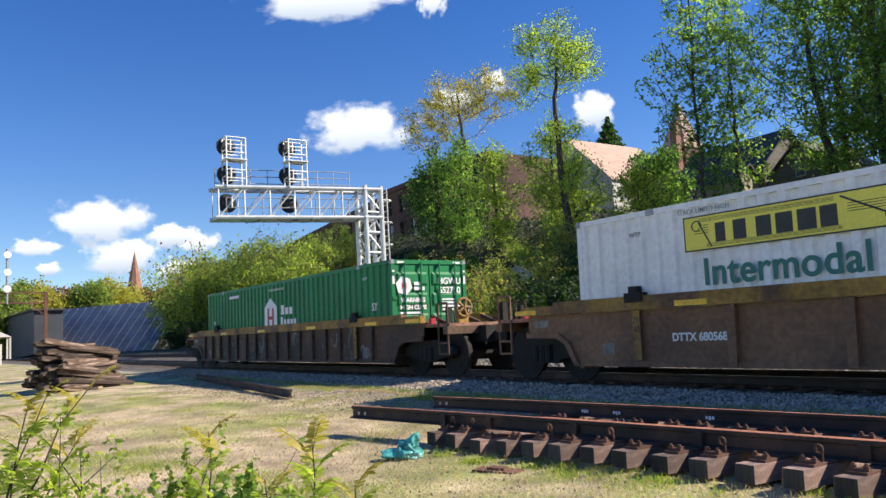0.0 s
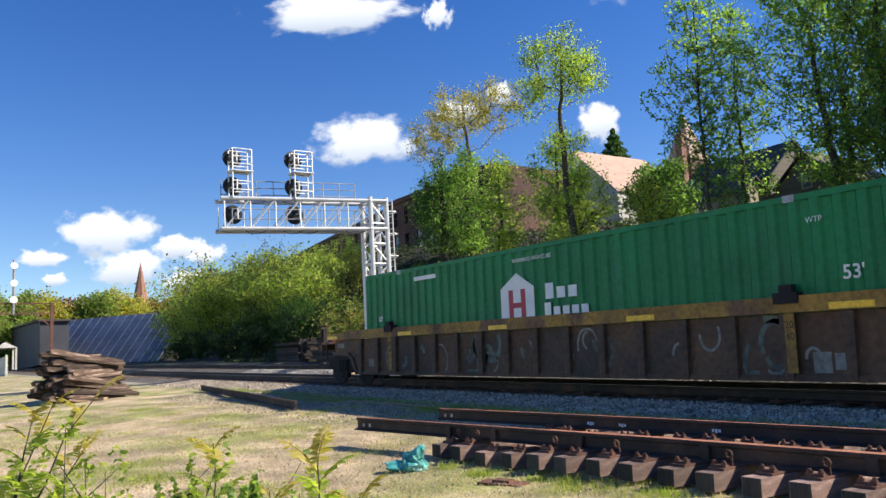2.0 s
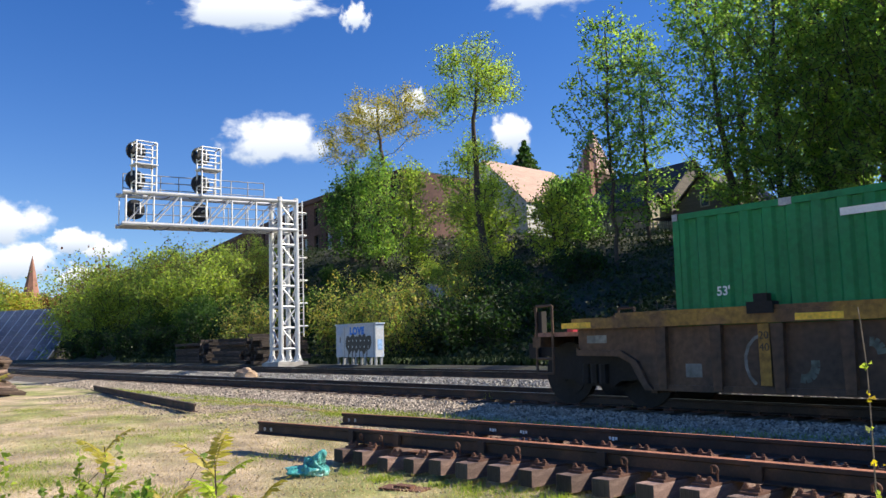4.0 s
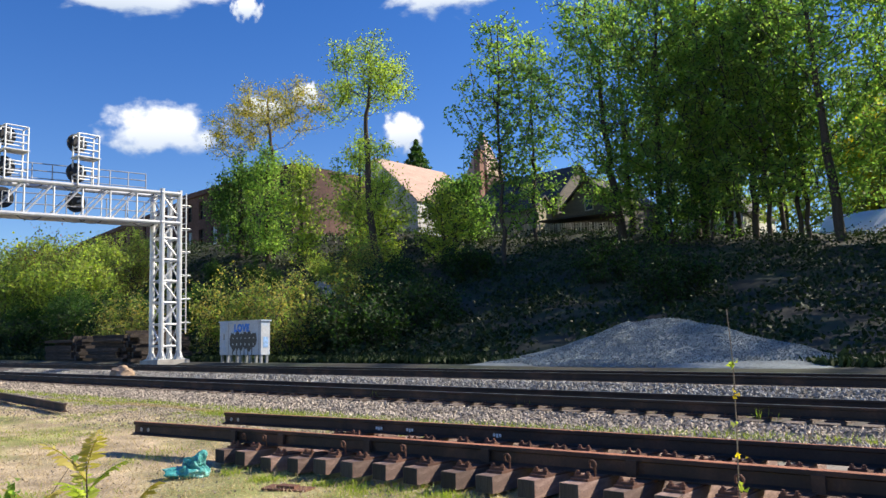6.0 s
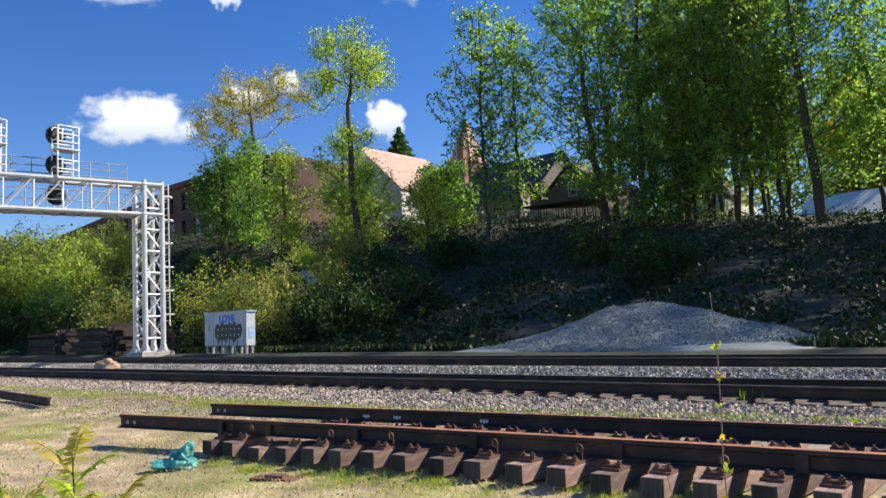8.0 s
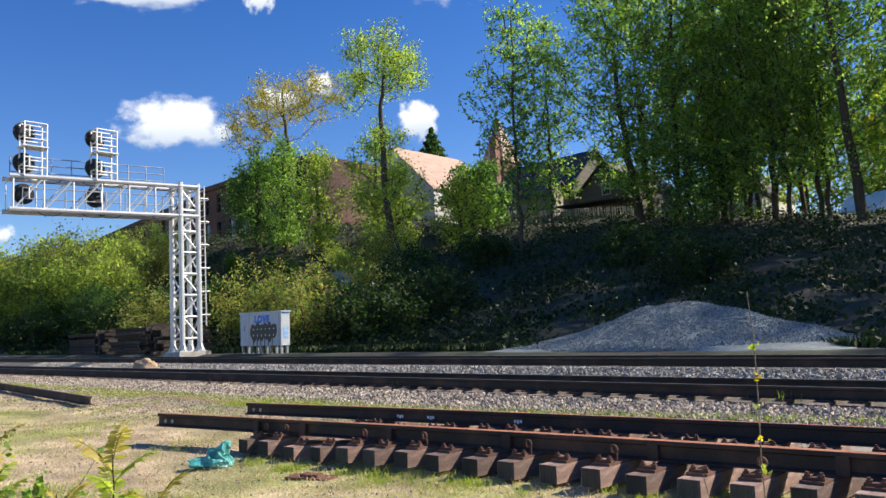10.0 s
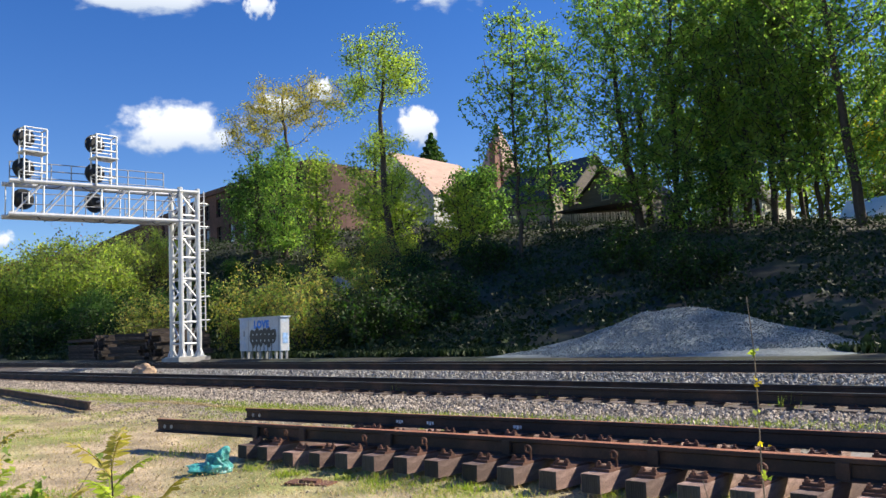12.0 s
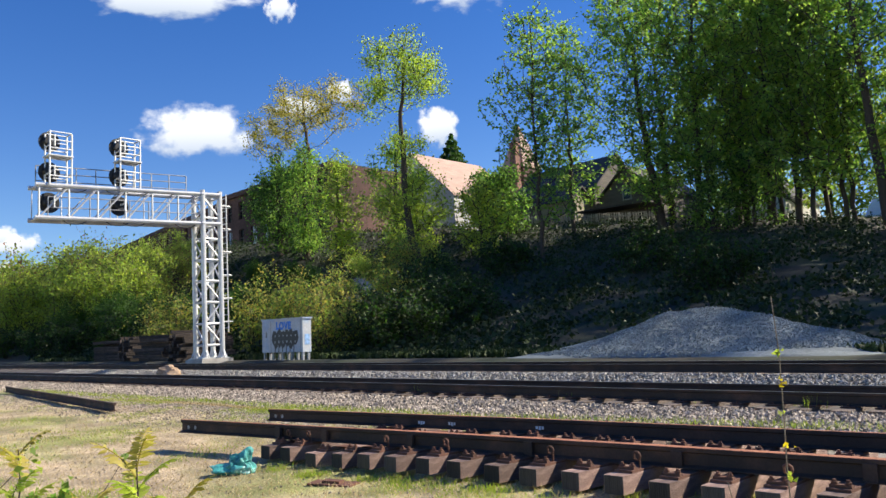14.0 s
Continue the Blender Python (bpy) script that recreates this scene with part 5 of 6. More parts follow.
wand("tall budding shoot with small yellow leaves", 1.58, 1, -0.03, -1.145, 2.8)
wand("thin bare budding twig in the grass", 0.95, 2, -0.16, -1.2, 2.72)
wand("thin bare budding twig in the grass", 1.0, 3, 0.1, -0.72, 3.0)
wand("thin bare budding twig in the grass", 1.5, 4, -0.2, 0.1, 2.9)

# ---- things beside the tracks ----
pile = thing("gravel_pile", "heap of blue-grey crushed stone in the shade of the bank", "gravel")
s = Shape()
R = 26
rows_n, v = 90, []
PX, PY = -12.05, 22.6


def heap(u, w):
    """Height of the heap; u along it from -1 to 1, w across."""
    ridge = float(np.interp(u, (-1, -0.92, -0.48, -0.22, -0.09, 0.0, 0.16, 0.44, 0.6, 0.75, 0.97, 1), (0, 0.1, 0.6, 1.08, 1.34, 1.33, 1.42, 1.06, 0.74, 0.58, 0.1, 0)))
    side = max(0.0, 1 - abs(w)) ** 0.9
    return ridge * side + 0.04 * noise.noise(Vector((u * 9, w * 5, 0))) * min(1.0, ridge * 2)


for i in range(rows_n + 1):
    for j in range(R + 1):
        u, w = -1 + 2 * i / rows_n, -1 + 2 * j / R
        x, y = PX + 6.0 * u, PY + 2.9 * w
        v.append((x, y, ground(x, y) - 0.04 + heap(u, w) * (1.0 if abs(u) < 1 else 0)))
s.add(v, [(i * (R + 1) + j, (i + 1) * (R + 1) + j, (i + 1) * (R + 1) + j + 1, i * (R + 1) + j + 1) for i in range(rows_n) for j in range(R)])
part("gravel_body", s.quick("gravel_body", M_PILE), None, pile)
st = Shape()
for _ in range(22000):
    u, w = random.uniform(-0.98, 0.98), random.uniform(-0.98, 0.6)
    if math.hypot(u, w) > 1.0:
        continue
    x, y = PX + 6.0 * u, PY + 2.9 * w
    r = 0.022 * random.uniform(0.6, 1.5)
    c = Vector((x, y, ground(x, y) - 0.03 + heap(u, w)))
    q = Euler((random.uniform(0, 6), random.uniform(0, 6), 0)).to_matrix()
    vv = [c + q @ Vector(p) for p in ((r, 0, 0), (-r * 0.8, 0, 0), (0, r * 0.8, 0), (0, -r, 0), (0, 0, r * 0.7), (0.2 * r, 0, -r * 0.6))]
    st.add(vv, [(0, 2, 4), (2, 1, 4), (1, 3, 4), (3, 0, 4), (2, 0, 5), (1, 2, 5), (3, 1, 5), (0, 3, 5)])
tagged(part("stone_cover", st.quick("stones", M_PILESTONE), None, pile), kind="stuff")

# signal case on legs
# white cabinet paint, greyed and blued to carry the shade on its front
M_CASE = mat("shade_toned_cabinet_paint", (0.5, 0.53, 0.57), 0.5, scale=1.5, fine=14, low=0.85, high=1.1, bump=0.05, tint=(0.36, 0.45, 0.58), tint_scale=1.6, tint_at=(0.5, 0.62))
M_SMEAR = mat("pale_blue_smear", (0.25, 0.42, 0.7), 0.6, scale=6, fine=20, bump=0)
case = thing("relay_cabinet", "white metal trackside cabinet sprayed with blue and black paint", "cabinet", at(-30.0, 20.55, -0.68))
part("body", Shape().box(-1.4, 1.65, -0.3, 0.14, 0.3, 1.7), M_CASE, case)
part("lid", Shape().box(-1.45, 1.7, -0.34, 0.18, 1.7, 1.76), M_CASE, case)
for x in (-0.72, 1.5):
    part("door_seam", Shape().box(x - 0.02, x + 0.02, -0.306, -0.301, 0.32, 1.68), M_GREY, case)
part("handle", Shape().box(-1.1, -1.03, -0.33, -0.301, 0.95, 1.2), M_GREY, case)
for x in (-1.3, -0.6, 0.1, 0.8, 1.55):
    for y in (-0.22, 0.06):
        part("leg", Shape().box(x - 0.05, x + 0.05, y - 0.05, y + 0.05, -0.1, 0.3), M_GREY, case)
letters("LOVE", 0.42, M_BLUE, case, pose(0.25, -0.304, 1.3), bold=0.03, spread=1.15)
rn = random.Random(4)
for i in range(6):
    x = -0.62 + i * 0.3
    g = Shape()
    ring = [(x + 0.24 + 0.25 * math.cos(t) * rn.uniform(0.75, 1.2), 0.86 + 0.06 * (i % 2) + 0.4 * math.sin(t) * rn.uniform(0.75, 1.15)) for t in [j * math.tau / 9 for j in range(9)]]
    g.prism(ring, -0.307 - 0.0003 * i, -0.302)
    part("graffiti", g, M_INK, case, "bulky black spray letter")
    part("graffiti", Shape().prism([(x + 0.22, 0.7), (x + 0.25, 0.69), (x + 0.26, 0.78), (x + 0.21, 0.8)], -0.312, -0.309), M_MARK, case)
    part("graffiti", Shape().prism([(x + 0.22, 0.98), (x + 0.29, 1.0), (x + 0.24, 1.06)], -0.312, -0.309), M_MARK, case)
for i in range(6):
    part("drip", Shape().box(-0.42 + i * 0.28, -0.36 + i * 0.28, -0.306, -0.302, 0.31, 0.6), M_INK, case)
part("graffiti", Shape().box(1.651, 1.656, -0.2, 0.06, 0.6, 1.05), M_SMEAR, case, "smear of blue paint")

# stacked old ties beyond the tracks, and the pile in the grass
M_OLDTIE = mat("weathered_tie", (0.085, 0.056, 0.042), 0.9, scale=3, fine=25, stretch=(1, 6, 6), each=0.5, bump=0.6, tint=(0.22, 0.16, 0.13), tint_scale=1.5)
# darker copy of the weathered tie: shade on the stacks put into the colour
M_SHADETIE = mat("shade_dark_tie", (0.045, 0.034, 0.028), 0.85, scale=3, fine=25, stretch=(1, 6, 6), each=0.5, bump=0.6, tint=(0.1, 0.07, 0.055), tint_scale=1.5)
long_tie = Shape().box(-1.3, 1.3, -0.11, 0.11, -0.08, 0.08).mesh("tie", M_SHADETIE)


def stack(x, y, n, rows_, wide, turn, label):
    t = thing("tie_stack", label, "railway ties", at(x, y, n, turn))
    for r in range(rows_):
        for c in range(wide):
            if r > 3 and random.random() < 0.12 * (r - 3):
                continue
            part("tie", long_tie, None, t, m=pose(random.uniform(-0.3, 0.3), (c - wide / 2) * 0.25 + random.uniform(-0.03, 0.03), 0.08 + r * 0.172, random.uniform(-4, 4), random.uniform(-1, 1), random.uniform(-4, 4)))


stack(-38.2, 21.0, -0.7, 10, 6, 82, "square stack of weathered old railway ties")
stack(-42.3, 21.2, -0.7, 8, 7, 8, "square stack of weathered old railway ties")
stack(-45.4, 21.6, -0.7, 8, 6, 80, "square stack of weathered old railway ties")
stack(-49.0, 21.6, -0.7, 7, 7, 12, "square stack of weathered old railway ties")
wood_pile = thing("tie_pile", "loose pile of broken reddish-brown railway ties in the grass", "railway ties")
rn = random.Random(9)
split = [Shape().prism([(-1.45, -0.08), (1.4, -0.09), (1.46, 0.02), (1.3, 0.09), (-1.3, 0.085), (-1.5, 0.03)], -0.1, 0.1).mesh("tie", M_OLDTIE),
         Shape().prism([(-1.2, -0.07), (1.1, -0.06), (1.3, 0.0), (1.0, 0.07), (-1.25, 0.06)], -0.09, 0.09).mesh("tie", M_OLDTIE)]
for r in range(9):
    for c in range(max(2, 7 - r // 2)):
        m = pose(rn.uniform(-0.25, 0.25), (c - (6 - r / 2) / 2) * 0.26 + rn.uniform(-0.05, 0.05), 0.09 + r * 0.175 + rn.uniform(-0.03, 0.03), rn.uniform(-14, 14), rn.uniform(-6, 6) - 3, rn.uniform(-13, 13))
        part("tie", split[rn.random() < 0.4], None, wood_pile, m=m)
wood_pile.matrix_basis = pose(-30.6, 5.3, ground(-30.6, 5.3), 0, 0, -55)
for i in range(7):
    x, y = -29.6 + rn.uniform(-1.4, 1.2), 4.6 + rn.uniform(-0.5, 1.2)
    ob = new("broken_board", Shape().box(-0.35, 0.35, -0.08, 0.08, 0, 0.06).mesh("broken_board", M_ROCK))
    tagged(ob, "pale broken piece of timber on the grass", "timber", "broken timber").matrix_basis = pose(x, y, ground(x, y) + 0.02, rn.uniform(-10, 10), rn.uniform(-8, 8), rn.uniform(0, 180))

sack = thing("plastic_sack", "crumpled teal plastic sack lying on the grass", "sack")
bag = Shape().lump((-0.08, 0, 0.08), 0.34, 0.2, 0.1, 0.35, 4, 2.0).lump((0.1, 0.04, 0.14), 0.2, 0.15, 0.19, 0.5, 4, 5.0)
bag.v = [(x * 0.66, y * 0.66, z * 0.76) for x, y, z in bag.v]
bag.v = [(x + 0.018 * noise.noise(Vector((x, y, z)) * 17), y + 0.018 * noise.noise(Vector((y, z, x)) * 15), max(0.0, z + 0.022 * noise.noise(Vector((z, x, y)) * 14))) for x, y, z in bag.v]
part("sack", bag, M_TARP, sack)
sack.matrix_basis = pose(-8.22, 4.92, ground(-8.22, 4.92) - 0.01, 0, 0, 40)
for i in range(7):
    x, y = -47.5 + rn.uniform(-2.2, 2.2), 40.0 + rn.uniform(-1.5, 1.5)
    ob = tagged(new("boulder", Shape().lump((0, 0, 0.2), rn.uniform(0.4, 0.8), rn.uniform(0.4, 0.7), rn.uniform(0.3, 0.5), 0.4, 2, i).mesh("boulder", M_CONC)), "pale grey boulder on the sunlit bank", "boulder", "boulders on the bank")
    ob.matrix_basis = pose(x, y, ground(x, y) + 0.1, 0, 0, rn.uniform(0, 180))
rock = thing("rock", "tan rock lying between the tracks", "rock")
part("stone", Shape().lump((0, 0, 0.12), 0.62, 0.35, 0.24, 0.35, 3, 1.0), M_ROCK, rock)
rock.matrix_basis = pose(-29.6, 14.95, ground(-29.6, 14.95) + 0.04)
scrap = new("rusty_plate", Shape().box(-0.25, 0.25, -0.1, 0.1, 0, 0.015).box(-0.1, 0.1, -0.05, 0.05, 0.015, 0.04).mesh("rusty_plate", M_PLATE))
tagged(scrap, "rusty steel scrap plate on the grass", "scrap").matrix_basis = pose(-6.7, 5.1, ground(-6.7, 5.1) + 0.01, 3, 2, 20)

# ---- buildings ----
M_SLATE = mat("dark_roof", (0.06, 0.055, 0.052), 0.85, scale=0.8, fine=10, bump=0.4)
M_PINKROOF = mat("pinkish_shingle_roof", (0.5, 0.34, 0.26), 0.85, scale=0.5, fine=6, stretch=(1, 1, 4), bump=0.3, low=0.85, high=1.1)
M_CREAM = mat("cream_siding", (0.6, 0.58, 0.52), 0.75, scale=0.5, fine=6, low=0.85, high=1.1, bump=0.1)
M_SIDING = mat("weathered_siding", (0.12, 0.105, 0.085), 0.85, scale=0.7, fine=9, stretch=(0.6, 0.6, 5), bump=0.3)
M_TAN = mat("tan_siding", (0.32, 0.285, 0.2), 0.8, scale=0.7, fine=9, stretch=(0.6, 0.6, 5), bump=0.2)
M_FENCE = mat("grey_pickets", (0.36, 0.33, 0.29), 0.85, scale=3, fine=20, each=0.3, bump=0.2)
M_METAL = mat("bright_metal_roof", (0.75, 0.77, 0.8), 0.4, metal=0.2, scale=0.5, fine=8, low=0.9, high=1.05, bump=0.05)
# window panes with the bright sky painted into their colour
M_PALEGLASS = mat("sky_lit_window", (0.55, 0.66, 0.8), 0.2, scale=0.6, fine=4, low=0.7, high=1.15, bump=0)
# solar cells; reflected sky is put into the pale grey-blue base
M_SOLAR = mat("sky_toned_solar_cell", (0.18, 0.195, 0.235), 0.3, scale=0.3, fine=4, each=0.12, bump=0.02)
M_DARKWALL = mat("dark_blue_wall", (0.045, 0.05, 0.065), 0.7, scale=0.4, fine=6, bump=0.1)
M_RUSTPOST = mat("rusty_post", (0.14, 0.06, 0.045), 0.85, scale=1, fine=12, bump=0.2)
M_SPIRE = mat("brownstone_spire", (0.3, 0.15, 0.1), 0.85, scale=0.3, fine=4, bump=0.2)


def facade(parent, p, q, z0, z1, bays, rows_, thick, material, win_h, win_w, pale=()):
    """A wall from p to q with rows of window openings; panes stand back in them."""
    p, q = Vector((*p, 0)), Vector((*q, 0))
    d = (q - p)
    ln = d.length
    m = Matrix.Translation((p.x, p.y, 0)) @ Matrix.Rotation(math.atan2(d.y, d.x), 4, "Z")
    w = Shape()
    step, rise = ln / bays, (z1 - z0) / rows_
    for r in range(rows_):
        a = z0 + r * rise
        w.box(0, ln, 0, thick, a, a + (rise - win_h) * 0.45, m)
        w.box(0, ln, 0, thick, a + (rise - win_h) * 0.45 + win_h, a + rise, m)
        for b in range(bays + 1):
            x0, x1 = max(0, b * step - (step - win_w) / 2), min(ln, b * step + (step - win_w) / 2)
            w.box(x0, x1, 0, thick, a + (rise - win_h) * 0.45, a + (rise - win_h) * 0.45 + win_h, m)
    w.box(-0.3, ln + 0.3, -0.3, thick, z1, z1 + 0.7, m)
    part("wall", w, material, parent, "weathered dark brick wall")
    for r in range(rows_):
        for b in range(bays):
            a = z0 + r * rise + (rise - win_h) * 0.45
            x = (b + 0.5) * step
            g = part("window", Shape().box(x - win_w / 2, x + win_w / 2, thick * 0.55, thick * 0.6, a, a + win_h, m), M_PALEGLASS if (r, b) in pale else M_GLASS, parent)
            part("mullion", Shape().box(x - 0.06, x + 0.06, thick * 0.45, thick * 0.54, a, a + win_h, m).box(x - win_w / 2, x + win_w / 2, thick * 0.46, thick * 0.54, a + win_h * 0.5, a + win_h * 0.54, m), M_SIDING, g)


mill = thing("brick_mill", "long derelict dark brick mill on the hillside", "factory building")
ZM = EYE + 25.0
facade(mill, (-105.5, 62), (-80.0, 62), ZM - 16.8, ZM - 0.7, 8, 4, 0.6, M_BRICK, 2.6, 1.35, {(2, 0), (2, 2), (2, 3), (1, 1), (2, 6)})
part("wall", Shape().box(-105.5, -104.9, 62.6, 76, ZM - 16.8, ZM).box(-80.6, -80.0, 62.6, 76, ZM - 16.8, ZM).box(-105.5, -80.0, 75.4, 76, ZM - 16.8, ZM), M_BRICK, mill)
part("roof", Shape().box(-105.2, -80.3, 62.3, 75.7, ZM + 0.02, ZM + 0.25), M_SLATE, mill)
facade(mill, (-166.0, 71.5), (-105.5, 64), ZM - 11.5, ZM - 0.4, 20, 3, 0.6, M_BRICK, 2.2, 1.3)
part("roof", Shape().add([(-166, 71.5, ZM + 0.35), (-105.8, 64, ZM + 0.35), (-105.8, 76, ZM + 0.7), (-166, 84, ZM + 0.7), (-166, 71.5, ZM + 0.05), (-105.8, 64, ZM + 0.05), (-105.8, 76, ZM + 0.05), (-166, 84, ZM + 0.05)],
     [(0, 1, 2, 3), (7, 6, 5, 4), (0, 4, 5, 1), (1, 5, 6, 2), (2, 6, 7, 3), (3, 7, 4, 0)]), M_SLATE, mill)


def gabled(parent, x0, x1, y0, y1, z0, eave, ridge, wall, roof, along="y", over=0.35):
    """A gabled block; along: the axis its ridge runs."""
    if along == "y":
        c = (x0 + x1) / 2
        part("wall", Shape().prism([(x0, z0), (x1, z0), (x1, eave), (c, ridge), (x0, eave)], y0, y1), wall, parent)
        for a, e in ((x0, -1), (x1, 1)):
            d = Vector((a - c, 0, eave - ridge)).normalized()
            lo = Vector((a, 0, eave)) + d * over
            s = Shape().prism([(c, ridge + 0.02), (lo.x, lo.z + 0.02), (lo.x, lo.z + 0.2), (c, ridge + 0.22)], y0 - over, y1 + over)
            part("roof", s, roof, parent)
    else:
        c = (y0 + y1) / 2
        turn = Matrix.Rotation(radians(90), 4, "Z")
        w = Shape().prism([(y0, z0), (y1, z0), (y1, eave), (c, ridge), (y0, eave)], -x1, -x0)
        w.v = [tuple(turn @ Vector(p)) for p in w.v]
        part("wall", w, wall, parent)
        for a in (y0, y1):
            d = Vector((a - c, 0, eave - ridge)).normalized()
            lo = Vector((a, 0, eave)) + d * over
            s = Shape().prism([(c, ridge + 0.02), (lo.x, lo.z + 0.02), (lo.x, lo.z + 0.2), (c, ridge + 0.22)], -x1 - over, -x0 + over)
            s.v = [tuple(turn @ Vector(p)) for p in s.v]
            part("roof", s, roof, parent)


def window(parent, x, y, z, w, h, glass=M_GLASS):
    """A window in a wall that faces -y."""
    g = part("window", Shape().box(x - w / 2, x + w / 2, y - 0.04, y - 0.01, z, z + h), glass, parent)
    f = Shape()
    for a, b, c, d in ((-w / 2 - 0.09, -w / 2, -0.09, h + 0.09), (w / 2, w / 2 + 0.09, -0.09, h + 0.09), (-w / 2, w / 2, h, h + 0.09), (-w / 2, w / 2, -0.09, 0), (-w / 2, w / 2, h / 2 - 0.03, h / 2 + 0.03)):
        f.box(x + a, x + b, y - 0.08, y - 0.005, z + c, z + d)
    part("frame", f, M_FENCE, g)


church = thing("church", "church with a pale shingle roof and white walls behind trees", "church")
gabled(church, -94.0, -77.5, 82, 97, EYE + 10, EYE + 22.5, EYE + 30.0, M_CREAM, M_PINKROOF)
for x in (-89, -85.7, -82.4):
    window(church, x, 82, EYE + 17.0, 1.4, 3.4)
tower = thing("church_tower", "stone church tower with a pointed pale spire", "church tower")
part("shaft", Shape().box(-72.1, -68.3, 86.5, 90.3, EYE + 12, EYE + 25.2), M_BRICK, tower)
sp = Shape().add([(-72.3, 86.3, EYE + 25.2), (-68.1, 86.3, EYE + 25.2), (-68.1, 90.5, EYE + 25.2), (-72.3, 90.5, EYE + 25.2), (-70.2, 88.4, EYE + 31.9)], [(0, 1, 4), (1, 2, 4), (2, 3, 4), (3, 0, 4), (3, 2, 1, 0)])
part("spire", sp, M_PINKROOF, tower)
part("chimney", Shape().box(-69.0, -68.0, 84.6, 85.5, EYE + 20, EYE + 28.0).box(-69.1, -67.9, 84.5, 85.6, EYE + 28.0, EYE + 28.3), M_SPIRE, tower, "red brick chimney")

house = thing("house", "dark weathered gabled house at the top of the bank", "house")
gabled(house, -57.4, -46.2, 70, 79, EYE + 8, EYE + 16.4, EYE + 20.2, M_SIDING, M_SLATE, "x")
gabled(house, -44.9, -38.7, 69, 78, EYE + 8, EYE + 14.7, EYE + 17.4, M_SIDING, M_SLATE)
part("wall", Shape().box(-46.19, -44.91, 70.2, 78, EYE + 8, EYE + 14.6), M_SIDING, house)
gabled(house, -51.6, -46.9, 66.8, 69.98, EYE + 8, EYE + 14.9, EYE + 16.2, M_TAN, M_SLATE, "x")
window(house, -49.4, 66.8, EYE + 12.9, 0.9, 1.0)
window(house, -43.4, 69, EYE + 11.2, 0.9, 1.4)
window(house, -40.4, 69, EYE + 11.2, 0.9, 1.4)
window(house, -41.8, 69, EYE + 14.2, 0.8, 1.1)
part("porch_roof", Shape().prism([(-46.3, EYE + 13.3), (-38.2, EYE + 13.1), (-38.2, EYE + 13.25), (-46.3, EYE + 13.45)], 66.6, 68.98), M_SLATE, house)
cottage = thing("house", "white gabled house half hidden by trees", "house")
gabled(cottage, -41.5, -34.0, 88, 98, EYE + 8, EYE + 15.0, EYE + 18.4, M_CREAM, M_SLATE)
window(cottage, -37.7, 88, EYE + 15.0, 1.0, 1.5)
pavilion = thing("shed", "low shed with a bright metal roof and pale walls", "shed")
gabled(pavilion, -20.2, -3.0, 69, 76, EYE + 4.5, EYE + 8.4, EYE + 10.6, M_TAN, M_METAL, "x", 0.7)
window(pavilion, -16.5, 69, EYE + 6.9, 0.9, 0.8)
window(pavilion, -13.4, 69, EYE + 6.9, 0.9, 0.8)
fence = thing("picket_fence", "weathered grey picket fence along the top of the bank", "fence")
picket = Shape().prism([(-0.04, 0), (0.04, 0), (0.045, 1.3), (0, 1.42), (-0.045, 1.3)], -0.012, 0.012).mesh("picket", M_FENCE)
i = 0
while i < 110:
    k = i / 110
    x, y = -56.0 + 20.4 * k, 64.6
    if random.random() > 0.08:
        part("picket", picket, None, fence, m=pose(x, y, EYE + 12.75 - 2.5 * k, 0, random.uniform(-4, 4), 0))
    i += 1
for z in (0.3, 1.05):
    part("fence_rail", Shape().beam((-56.1, 64.63, EYE + 12.75 + z), (-35.5, 64.63, EYE + 10.25 + z), 0.03, 0.08), M_FENCE, fence)

# conifer behind the church
fir = thing("conifer", "dark conical spruce behind the church", "tree")
r = np.random.default_rng(6)
k = r.random(9000)
hgt = 15.5 * (1 - np.sqrt(k))
rr = (15.5 - hgt) * 0.6 * r.random(9000) ** 0.35 * (0.75 + 0.25 * np.sin(hgt * 6))
an = r.uniform(0, math.tau, 9000)
part("crown", leaf_mesh("crown", quads(np.stack([rr * np.cos(an), rr * np.sin(an), hgt + 1.5 - rr * 0.25], 1), 0.62, r, 0.2), L_DARK), None, fir)
part("trunk", Shape().tube((0, 0, -6), (0, 0, 15.5), 0.35, 0.05), M_BARK, fir)
fir.matrix_basis = pose(-94.4, 100, EYE + 21.3)

# ---- distance beyond the curve of the line ----
solar = thing("solar_roof", "big dark blue roof of solar panels", "solar panels")
a, b = Vector((-138.5, 17.0, 0)), Vector((-121.5, 31.2, 0))
along = (b - a).normalized()
out = Vector((along.y, -along.x, 0))
lean = Vector((0, 0, 7.6)) - out * 4.0 + along * 3.2
cols, rows_n = 14, 10
pane = []
for i in range(cols):
    for j in range(rows_n):
        p = a + along * ((b - a).length * (i + 0.04) / cols) + Vector((0, 0, EYE + 2.7)) + lean * ((j + 0.02) / rows_n)
        u, w = along * ((b - a).length * 0.86 / cols), lean * (0.985 / rows_n)
        o = out * 0.06
        s = Shape().add([p + o, p + u + o, p + u + w + o, p + w + o, p, p + u, p + u + w, p + w], [(0, 1, 2, 3), (0, 4, 5, 1), (1, 5, 6, 2), (2, 6, 7, 3), (3, 7, 4, 0)])
        part("panel", s, M_SOLAR, solar)
p = a + Vector((0, 0, EYE + 2.7))
back_ = -out * 14
part("roof", Shape().add([p, p + (b - a), p + (b - a) + lean, p + lean, p + back_, p + (b - a) + back_], [(0, 4, 5, 1), (0, 3, 4), (1, 5, 2), (3, 2, 5, 4)]), M_CONC, solar)
